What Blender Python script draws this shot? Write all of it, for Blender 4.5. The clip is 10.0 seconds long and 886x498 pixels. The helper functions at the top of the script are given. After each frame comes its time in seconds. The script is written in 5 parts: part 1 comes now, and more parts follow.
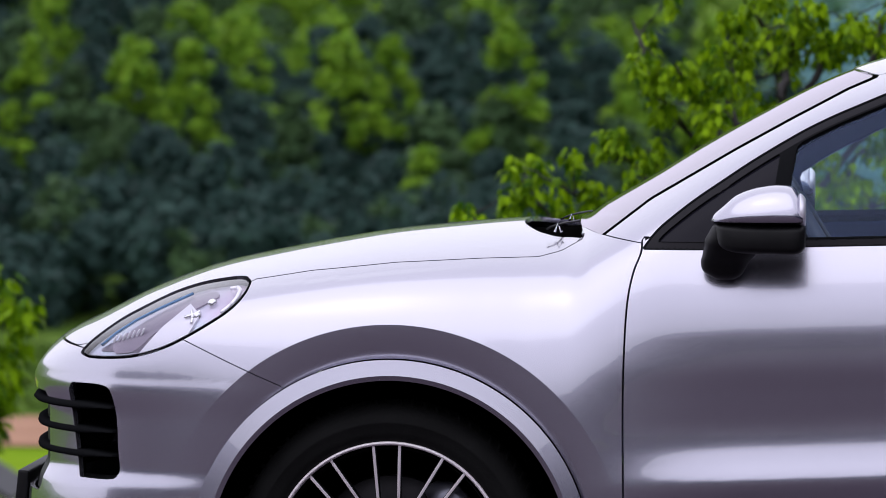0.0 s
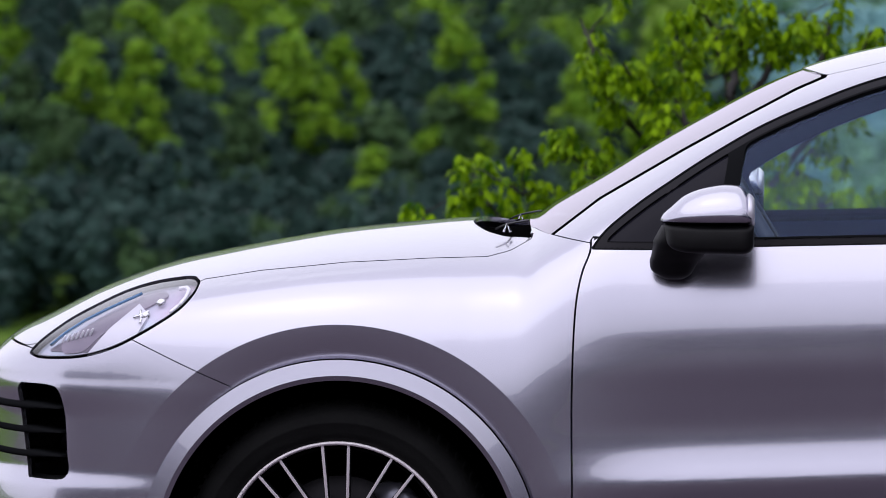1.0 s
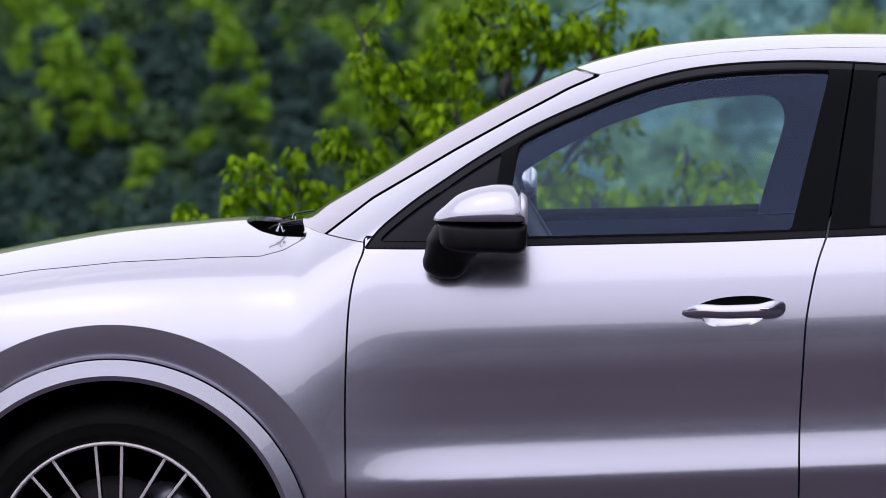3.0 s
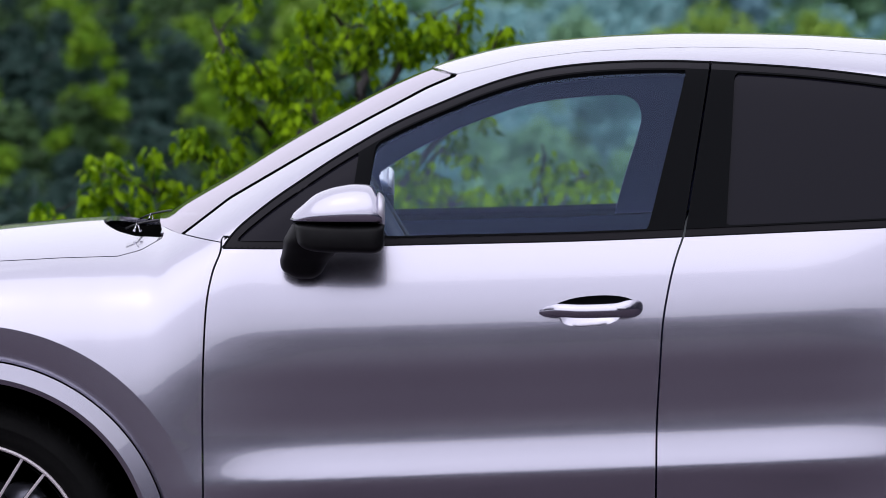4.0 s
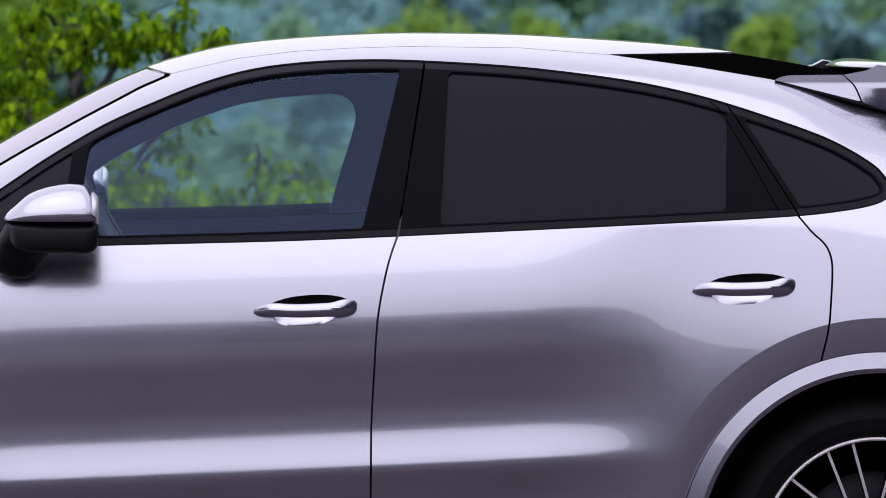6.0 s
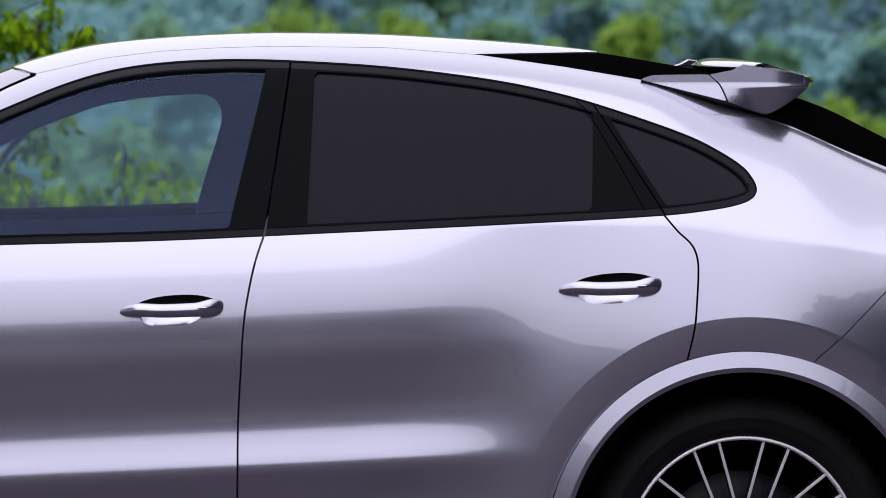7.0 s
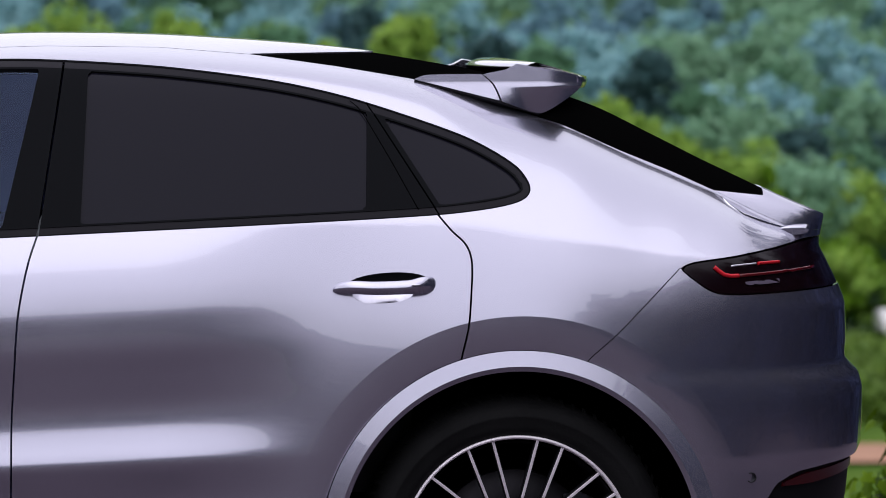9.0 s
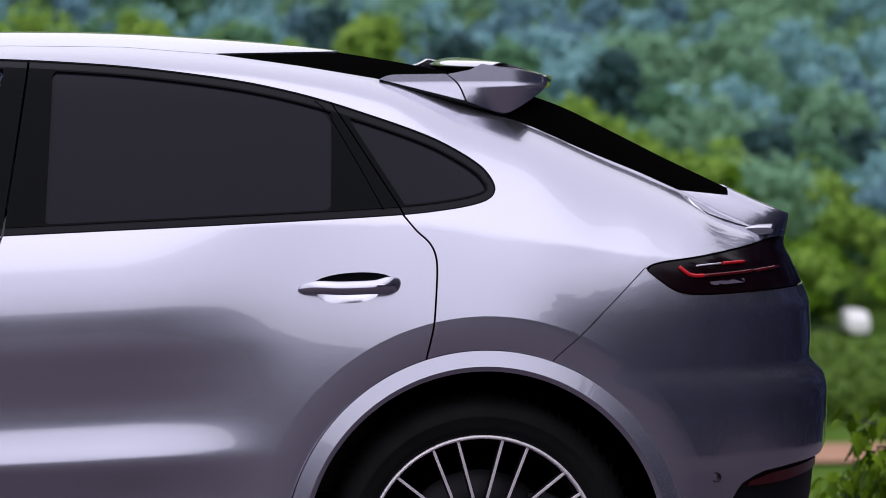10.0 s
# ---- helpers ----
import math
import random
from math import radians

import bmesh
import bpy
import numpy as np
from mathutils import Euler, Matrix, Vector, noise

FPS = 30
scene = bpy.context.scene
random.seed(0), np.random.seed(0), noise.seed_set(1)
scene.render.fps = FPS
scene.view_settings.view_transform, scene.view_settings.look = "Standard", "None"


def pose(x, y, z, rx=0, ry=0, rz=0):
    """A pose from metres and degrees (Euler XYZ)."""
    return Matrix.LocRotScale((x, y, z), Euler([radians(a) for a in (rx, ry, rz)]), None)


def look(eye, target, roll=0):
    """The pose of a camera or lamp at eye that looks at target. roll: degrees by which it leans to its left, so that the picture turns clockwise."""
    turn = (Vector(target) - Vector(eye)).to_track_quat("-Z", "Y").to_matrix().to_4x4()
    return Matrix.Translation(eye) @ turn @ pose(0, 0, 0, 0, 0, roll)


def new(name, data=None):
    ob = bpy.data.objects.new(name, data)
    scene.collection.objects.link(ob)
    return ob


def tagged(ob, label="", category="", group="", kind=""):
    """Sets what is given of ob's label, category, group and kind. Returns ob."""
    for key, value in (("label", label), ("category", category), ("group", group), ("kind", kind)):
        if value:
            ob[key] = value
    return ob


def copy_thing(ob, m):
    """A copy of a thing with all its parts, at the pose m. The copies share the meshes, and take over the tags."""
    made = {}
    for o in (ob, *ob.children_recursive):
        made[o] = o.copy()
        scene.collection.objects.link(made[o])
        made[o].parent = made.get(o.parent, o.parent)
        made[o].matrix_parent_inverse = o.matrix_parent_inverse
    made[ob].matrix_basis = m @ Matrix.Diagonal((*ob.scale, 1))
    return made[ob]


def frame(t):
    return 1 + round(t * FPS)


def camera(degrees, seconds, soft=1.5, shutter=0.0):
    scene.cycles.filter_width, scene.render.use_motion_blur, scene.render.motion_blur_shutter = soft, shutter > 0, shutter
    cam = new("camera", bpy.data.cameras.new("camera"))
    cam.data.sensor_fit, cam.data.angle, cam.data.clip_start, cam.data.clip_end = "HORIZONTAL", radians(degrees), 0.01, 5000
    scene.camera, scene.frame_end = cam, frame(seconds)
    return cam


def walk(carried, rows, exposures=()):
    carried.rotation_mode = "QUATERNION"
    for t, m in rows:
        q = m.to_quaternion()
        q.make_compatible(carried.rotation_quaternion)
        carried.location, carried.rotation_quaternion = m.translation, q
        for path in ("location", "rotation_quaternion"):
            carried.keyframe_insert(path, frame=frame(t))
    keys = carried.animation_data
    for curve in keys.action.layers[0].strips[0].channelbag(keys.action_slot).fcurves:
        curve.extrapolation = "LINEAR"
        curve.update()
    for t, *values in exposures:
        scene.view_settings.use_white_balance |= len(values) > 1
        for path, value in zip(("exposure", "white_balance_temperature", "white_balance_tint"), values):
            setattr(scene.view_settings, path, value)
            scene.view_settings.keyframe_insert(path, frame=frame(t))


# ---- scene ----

# camera on a tripod beside the car, long lens, turning to its right
cam = camera(2 * math.degrees(math.atan(784 / 10270)), 10.0, soft=0.7)
cam.data.dof.use_dof, cam.data.dof.focus_distance, cam.data.dof.aperture_fstop = True, 14.05, 8.5
EYE_X, EYE_Y, EYE_Z, LEAN, ARM = 1.185, -14.915, 1.722, 0.12, 0.06
ROWS = [  # seconds, yaw, pitch
    (0, 4.2735, -2.4500),
    (0.5, 4.1124, -2.4503),
    (1, 3.7707, -2.4509),
    (1.5, 3.3236, -2.4518),
    (2, 2.7431, -2.4528),
    (2.5, 2.1792, -2.4539),
    (4, 0.1350, -2.4576),
    (4.5, -0.5372, -2.4589),
    (5, -1.2483, -2.4602),
    (5.5, -1.9426, -2.4615),
    (6, -2.6759, -2.4628),
    (7.5, -4.5924, -2.4664),
    (8, -5.1868, -2.4675),
    (8.5, -5.7534, -2.4685),
    (9, -6.2145, -2.4694),
    (9.5, -6.4367, -2.4698),
    (10, -6.5589, -2.4700),
]
RIG = pose(EYE_X, EYE_Y, EYE_Z, 0, LEAN, 0)
walk(cam, [(t, RIG @ pose(-math.sin(radians(a)) * ARM, (math.cos(radians(a)) - 1) * ARM, 0, 90 + p, 0, a)) for t, a, p in ROWS],
     [(0, 0.03, 6000, 18), (10, 0.06, 6000, 18)])

# ---- light ----
SUN_EL, SUN_AZ = 68.0, 215.0   # degrees; azimuth from +Y, clockwise
world = bpy.data.worlds.new("world")
scene.world = world
world.use_nodes = True
wn = world.node_tree
sky = wn.nodes.new("ShaderNodeTexSky")
sky.sky_type, sky.sun_disc = "NISHITA", False
sky.sun_elevation, sky.sun_rotation = radians(SUN_EL), radians(SUN_AZ)
sky.air_density, sky.dust_density, sky.ozone_density = 1.0, 3.0, 1.0
soften = wn.nodes.new("ShaderNodeHueSaturation")
soften.inputs["Saturation"].default_value = 0.35
wn.links.new(sky.outputs[0], soften.inputs["Color"])
cloud = wn.nodes.new("ShaderNodeMixRGB")   # even overcast over the clear sky
cloud.inputs[0].default_value, cloud.inputs[2].default_value = 0.8, (12.2, 12.0, 12.5, 1)
wn.links.new(soften.outputs[0], cloud.inputs[1]), wn.links.new(cloud.outputs[0], wn.nodes["Background"].inputs[0])
wn.nodes["Background"].inputs[1].default_value = 0.10
sun = new("sun", bpy.data.lights.new("sun", "SUN"))
sun.data.energy, sun.data.angle, sun.data.color = 0.8, radians(90), (1.0, 0.97, 0.92)
sa = radians(SUN_AZ)
sun.matrix_world = look((0, 0, 30), (-30 * math.sin(sa) / math.tan(radians(SUN_EL)), -30 * math.cos(sa) / math.tan(radians(SUN_EL)), 0))


# ---- materials ----
def mat(name, color, rough=0.5, metal=0.0, **more):
    m = bpy.data.materials.new(name)
    m.use_nodes = True
    b = m.node_tree.nodes["Principled BSDF"]
    b.inputs["Base Color"].default_value = (*color, 1)
    b.inputs["Roughness"].default_value, b.inputs["Metallic"].default_value = rough, metal
    for key, value in more.items():
        b.inputs[key.replace("_", " ")].default_value = value
    return m


def mottle(m, scale, color_a, color_b, bump=0.0, detail=6.0, rough=None, stretch=(1, 1, 1), fine=None):
    """Two scales of noise between two colours, with relief and a spread of gloss."""
    n, l = m.node_tree.nodes, m.node_tree.links
    b = n["Principled BSDF"]
    co, mp, tx, ramp = n.new("ShaderNodeTexCoord"), n.new("ShaderNodeMapping"), n.new("ShaderNodeTexNoise"), n.new("ShaderNodeValToRGB")
    mp.inputs["Scale"].default_value = stretch
    tx.inputs["Scale"].default_value, tx.inputs["Detail"].default_value = scale, detail
    ramp.color_ramp.elements[0].position, ramp.color_ramp.elements[1].position = 0.3, 0.7
    ramp.color_ramp.elements[0].color, ramp.color_ramp.elements[1].color = (*color_a, 1), (*color_b, 1)
    l.new(co.outputs["Object"], mp.inputs[0]), l.new(mp.outputs[0], tx.inputs["Vector"])
    l.new(tx.outputs[0], ramp.inputs[0]), l.new(ramp.outputs[0], b.inputs["Base Color"])
    if bump or rough:
        t2 = n.new("ShaderNodeTexNoise")
        t2.inputs["Scale"].default_value, t2.inputs["Detail"].default_value = fine or scale * 9, 4
        l.new(mp.outputs[0], t2.inputs["Vector"])
        if bump:
            bp = n.new("ShaderNodeBump")
            bp.inputs["Strength"].default_value, bp.inputs["Distance"].default_value = bump, 0.01
            l.new(t2.outputs[0], bp.inputs["Height"]), l.new(bp.outputs[0], b.inputs["Normal"])
        if rough:
            r2 = n.new("ShaderNodeMapRange")
            r2.inputs["To Min"].default_value, r2.inputs["To Max"].default_value = rough
            l.new(t2.outputs[0], r2.inputs["Value"]), l.new(r2.outputs[0], b.inputs["Roughness"])
    return m


def paint(name, color):
    m = mat(name, color, 0.3, 0.95, Coat_Weight=1.0, Coat_Roughness=0.015, Coat_IOR=1.8)
    n, l = m.node_tree.nodes, m.node_tree.links
    co, tx, mr = n.new("ShaderNodeTexCoord"), n.new("ShaderNodeTexNoise"), n.new("ShaderNodeMapRange")
    tx.inputs["Scale"].default_value, tx.inputs["Detail"].default_value = 5, 3
    mr.inputs["To Min"].default_value, mr.inputs["To Max"].default_value = 0.22, 0.27
    l.new(co.outputs["Object"], tx.inputs["Vector"]), l.new(tx.outputs[0], mr.inputs["Value"]), l.new(mr.outputs[0], n["Principled BSDF"].inputs["Roughness"])
    return m


SILVER = paint("silver_paint", (0.515, 0.503, 0.585))
TRIM = mat("black_trim", (0.010, 0.0105, 0.0115), 0.3, Specular_IOR_Level=0.0)
RUBBER_TRIM = mat("rubber_seal", (0.022, 0.021, 0.024), 0.6, Specular_IOR_Level=0.05)
SATIN = mottle(mat("black_plastic", (0.006, 0.006, 0.006), 0.5, Specular_IOR_Level=0.2), 40, (0.004, 0.004, 0.0045), (0.007, 0.007, 0.0075), 0.06)
UNDER = mat("underbody", (0.002, 0.002, 0.002), 0.9, Specular_IOR_Level=0.0)
RUBBER = mottle(mat("tyre_rubber", (0.006, 0.006, 0.006), 0.75, Specular_IOR_Level=0.12), 12, (0.005, 0.005, 0.005), (0.009, 0.009, 0.009), 0.15, rough=(0.6, 0.85))
ALLOY = mat("machined_alloy", (0.92, 0.86, 0.88), 0.5, 0.5)
RIM_DARK = mat("rim_dark", (0.008, 0.008, 0.009), 0.4, 0.0, Specular_IOR_Level=0.2)
DISC = mat("brake_steel", (0.022, 0.021, 0.023), 0.45, 1.0)
CALIPER = mat("caliper_paint", (0.2, 0.2, 0.24), 0.35, 0.7)
CHROME = mat("chrome", (0.8, 0.8, 0.82), 0.08, 1.0)
PRIVACY = mat("privacy_glass", (0.009, 0.0085, 0.014), 0.12, 0.0, Specular_IOR_Level=0.11)
BLACKGLASS = mat("black_glass", (0.002, 0.002, 0.002), 0.3, Specular_IOR_Level=0.0)
LENS_RED = mat("tail_lens", (0.10, 0.002, 0.004), 0.06, 0.0)
RED = mat("red_lamp", (0.55, 0.010, 0.018), 0.25)
REFLEX = mat("red_reflector", (0.05, 0.002, 0.003), 0.25)
CABIN = mottle(mat("cabin_leather", (0.02, 0.02, 0.024), 0.55), 30, (0.018, 0.018, 0.022), (0.03, 0.03, 0.035), 0.1)
LINER = mottle(mat("headliner", (0.12, 0.13, 0.26), 0.9), 60, (0.115, 0.12, 0.26), (0.135, 0.14, 0.29))
# pink and blue tones stand for the lens's iridescent sheen
LAMP_BOWL = mottle(mat("lamp_bowl_iridescent", (0.5, 0.47, 0.56), 0.25, 0.5), 6, (0.66, 0.46, 0.62), (0.62, 0.72, 0.84))
GREYLIT = mat("reflector_grey", (0.82, 0.80, 0.88), 0.3, 0.35)
LAMP_MAUVE = mottle(mat("lamp_mauve", (0.25, 0.21, 0.27), 0.3, 0.4), 9, (0.20, 0.17, 0.23), (0.36, 0.30, 0.38))
LAMP_SHEEN = mat("lamp_sheen_blue", (0.10, 0.20, 0.36), 0.25, 0.3)
MASK = mat("lamp_mask", (0.16, 0.13, 0.18), 0.3, 0.3)
RIM_LEATHER = mottle(mat("wheel_leather", (0.12, 0.14, 0.2), 0.5), 50, (0.10, 0.115, 0.17), (0.15, 0.17, 0.23), 0.05)


def glass(name, tint, rough=0.0, straight=0.04, power=5.0, sheen=(1, 1, 1)):
    """Thin clear sheet: tinted see-through, with a mirror share that grows towards grazing."""
    m = bpy.data.materials.new(name)
    m.use_nodes = True
    n, l = m.node_tree.nodes, m.node_tree.links
    n.remove(n["Principled BSDF"])
    tr, gl, mx, lw = n.new("ShaderNodeBsdfTransparent"), n.new("ShaderNodeBsdfGlossy"), n.new("ShaderNodeMixShader"), n.new("ShaderNodeLayerWeight")
    pw, mr = n.new("ShaderNodeMath"), n.new("ShaderNodeMapRange")
    tr.inputs[0].default_value, gl.inputs["Roughness"].default_value = (*tint, 1), rough
    lw.inputs["Blend"].default_value, gl.inputs[0].default_value = 0.5, (*sheen, 1)
    pw.operation, pw.inputs[1].default_value = "POWER", power
    mr.inputs["To Min"].default_value = straight
    l.new(lw.outputs["Facing"], pw.inputs[0]), l.new(pw.outputs[0], mr.inputs["Value"]), l.new(mr.outputs[0], mx.inputs[0])
    l.new(tr.outputs[0], mx.inputs[1]), l.new(gl.outputs[0], mx.inputs[2]), l.new(mx.outputs[0], n["Material Output"].inputs[0])
    return m


CLEAR = glass("clear_glass", (0.92, 0.99, 1.0), 0.0, 0.038, 5.0, (0.48, 0.62, 1.0))
SCREEN = glass("windscreen_glass", (0.5, 0.55, 0.55), 0.05, 0.22, 2.4, (0.86, 0.81, 0.87))
LAMPGLASS = glass("lamp_glass", (0.9, 0.9, 0.92))


# ---- building helpers ----
def mesh_of(name, verts, faces, material, smooth=True):
    me = bpy.data.meshes.new(name)
    me.from_pydata([tuple(v) for v in verts], [], [tuple(int(i) for i in f) for f in faces])
    me.materials.append(material)
    if smooth:
        me.shade_smooth()
    me.update()
    return me


def part(name, bm, material, parent=None, label=""):
    """Links a bmesh or a mesh as one object under a thing or a part."""
    if isinstance(bm, bmesh.types.BMesh):
        me = bpy.data.meshes.new(name)
        bm.to_mesh(me)
        bm.free()
        me.materials.append(material)
    else:
        me = bm
    ob = new(name, me)
    ob.parent = parent
    return tagged(ob, label)


def thing(name, label, category, group="", at=(0, 0, 0)):
    ob = new(name)
    ob.location = at
    return tagged(ob, label, category, group)


def box(sx, sy, sz, m=None, bevel=0.004, segments=2):
    bm = bmesh.new()
    bmesh.ops.create_cube(bm, size=1, matrix=Matrix.Diagonal((sx, sy, sz, 1)))
    if bevel:
        bmesh.ops.bevel(bm, geom=bm.edges[:], offset=bevel, segments=segments, profile=0.7, affect="EDGES")
    if m is not None:
        bm.transform(m)
    for f in bm.faces:
        f.smooth = True
    return bm


def lathe(profile, steps, m=None):
    """Turns (radius, along) pairs about the Y axis."""
    bm = bmesh.new()
    rings = []
    for k in range(steps):
        a = 2 * math.pi * k / steps
        rings.append([bm.verts.new((r * math.cos(a), y, r * math.sin(a))) for r, y in profile])
    for k in range(steps):
        p, q = rings[k], rings[(k + 1) % steps]
        for i in range(len(profile) - 1):
            bm.faces.new((p[i], q[i], q[i + 1], p[i + 1])).smooth = True
    bmesh.ops.recalc_face_normals(bm, faces=bm.faces[:])
    if m is not None:
        bm.transform(m)
    return bm


def curve(points):
    """Smooth interpolation (monotone cubic) through (x, value) pairs, over arrays."""
    x, y = np.array([p[0] for p in points], float), np.array([p[1] for p in points], float)
    h, d = np.diff(x), np.diff(y) / np.diff(x)
    s = np.zeros(len(x))
    for i in range(1, len(x) - 1):
        if d[i - 1] * d[i] > 0:
            w1, w2 = 2 * h[i] + h[i - 1], h[i] + 2 * h[i - 1]
            s[i] = (w1 + w2) / (w1 / d[i - 1] + w2 / d[i])
    s[0], s[-1] = d[0], d[-1]

    def value(q):
        q = np.clip(np.asarray(q, float), x[0], x[-1])
        k = np.clip(np.searchsorted(x, q) - 1, 0, len(h) - 1)
        u = (q - x[k]) / h[k]
        return ((1 + 2 * u) * (1 - u) ** 2 * y[k] + u * (1 - u) ** 2 * h[k] * s[k] + u * u * (3 - 2 * u) * y[k + 1] + u * u * (u - 1) * h[k] * s[k + 1])
    return value


def ease(x, a, b):
    u = np.clip((np.asarray(x, float) - a) / (b - a), 0, 1)
    return u * u * (3 - 2 * u)


# ---- the car's body surface: half width over the side view; x to the rear from the front axle, z up ----
AXLE, HUB_Z = 2.895, 0.37
crown = curve([(-0.965, 0.80), (-0.912, 0.865), (-0.793, 0.931), (-0.646, 1.002), (-0.498, 1.053), (-0.351, 1.085), (-0.205, 1.112), (-0.058, 1.135), (0.088, 1.150),
               (0.234, 1.162), (0.33, 1.167), (0.424, 1.175), (0.492, 1.215), (0.608, 1.2815), (0.74, 1.361), (0.87, 1.433), (1.016, 1.508), (1.116, 1.550), (1.21, 1.579), (1.348, 1.609),
               (1.494, 1.624), (1.64, 1.633), (1.785, 1.637), (1.93, 1.636), (2.075, 1.632), (2.22, 1.624), (2.4, 1.611), (2.546, 1.596), (2.692, 1.573),
               (2.883, 1.536), (3.0, 1.503), (3.148, 1.453), (3.281, 1.388), (3.429, 1.313), (3.577, 1.241), (3.644, 1.211), (3.74, 1.174), (3.80, 1.160)])
nose = curve([(0.2, -0.90), (0.30, -0.965), (0.464, -0.985), (0.53, -0.975), (0.58, -0.955), (0.70, -0.955), (0.78, -0.968), (0.80, -0.965)])
tail = curve([(0.2, 3.70), (0.45, 3.83), (0.56, 3.845), (0.60, 3.86), (0.73, 3.865), (0.77, 3.855), (0.815, 3.82), (0.86, 3.822), (0.94, 3.820), (1.0, 3.800), (1.06, 3.772), (1.10, 3.755), (1.165, 3.765)])
# fall of the crown 0.6 m out from the middle, and how boxy it is
crown_drop = curve([(-1, 0.0975), (-0.8, 0.052), (-0.4, 0.0276), (0.0, 0.031), (0.35, 0.042), (0.5, 0.049), (0.9, 0.052), (1.3, 0.055), (2.0, 0.047), (2.3, 0.046), (2.5, 0.050), (2.68, 0.056), (2.9, 0.080), (3.05, 0.085), (3.19, 0.094), (3.33, 0.085), (3.45, 0.078), (3.54, 0.082), (3.65, 0.078), (3.8, 0.066)])
crown_power = curve([(-1, 2.2), (2.15, 2.2), (2.4, 4.0), (2.65, 10), (2.9, 16), (3.4, 16), (3.55, 26), (3.9, 26)])
widest = curve([(-1.0, 0.88), (-0.8, 0.93), (-0.55, 0.962), (-0.3, 0.979), (0.0, 0.985), (0.6, 0.968), (1.2, 0.964), (1.8, 0.966), (2.4, 0.978), (2.9, 0.99), (3.15, 0.982), (3.4, 0.955), (3.65, 0.905), (3.9, 0.83)])
belt_z = curve([(-1.0, 0.95), (-0.4, 1.02), (0.2, 1.08), (0.6, 1.117), (1.0, 1.128), (1.73, 1.148), (2.39, 1.177), (2.7, 1.18), (3.0, 1.14), (3.4, 1.08), (3.9, 1.06)])
tumble = curve([(-1.0, 0.5), (0.6, 0.42), (2.4, 0.43), (2.7, 0.52), (3.1, 0.75), (3.5, 0.9), (3.9, 0.9)])
crease_z = curve([(0.3, 0.545), (0.57, 0.553), (1.66, 0.591), (2.36, 0.619), (3.0, 0.634)])
door_side = curve([(-0.6, -0.14), (-0.3, -0.075), (-0.19, -0.028), (-0.10, -0.020), (-0.045, -0.006), (-0.006, 0.0045), (0.0, 0.005), (0.010, 0.0035), (0.05, -0.0065), (0.09, -0.0135), (0.13, -0.015),
                   (0.2, -0.0085), (0.28, 0.0), (0.34, -0.0015), (0.40, -0.008), (0.45, -0.018), (0.50, -0.034), (0.55, -0.056), (0.62, -0.09)])
bumper_side = curve([(0.2, -0.14), (0.4, -0.065), (0.55, -0.030), (0.68, -0.009), (0.765, 0.0), (0.785, -0.002), (0.85, -0.013), (0.95, -0.035), (1.05, -0.075)])
rear_side = curve([(0.2, -0.17), (0.4, -0.10), (0.5, -0.07), (0.6, -0.045), (0.72, -0.022), (0.74, -0.022), (0.77, -0.029), (0.82, -0.031), (0.9, -0.024), (0.98, -0.018), (1.03, -0.026), (1.08, -0.05), (1.15, -0.10)])


def soft_min(a, b, p):
    a, b = np.maximum(a, 1e-6), np.maximum(b, 1e-6)
    m = np.minimum(a, b)
    return m * ((m / a) ** p + (m / b) ** p) ** (-1 / p)


def fender_side(x, z, axle):
    """Inward step of the swollen wing over a wheel, with an edge round the arch."""
    rise = 0.008 if axle > 1 else 0.0

    def swell(zz):
        r = np.hypot(x - axle - 0.004, zz - HUB_Z - rise)
        d = 0.0006 * np.logaddexp(0, (r - 0.572) / 0.0006)
        up = np.maximum((zz - HUB_Z) / np.maximum(r, 0.05), 0)
        return (-0.24 * d - 0.5 * d * d) * up ** 1.1, r
    f, r = swell(z)
    at_belt, _ = swell(belt_z(x))
    f = f * np.minimum(1, 0.054 / np.maximum(-at_belt, 1e-4))
    u = np.clip(0.572 - r, 0, 0.1)
    lean = 0 if axle > 1 else (-0.25 * u + 1.0 * u * u) * np.clip((z - HUB_Z) / np.maximum(r, 0.05), 0, 1) ** 4 - 0.03 * u   # makes up for the bonnet's shoulder above
    return np.where(z < HUB_Z, 0, f) - 0.8 * u * u + lean


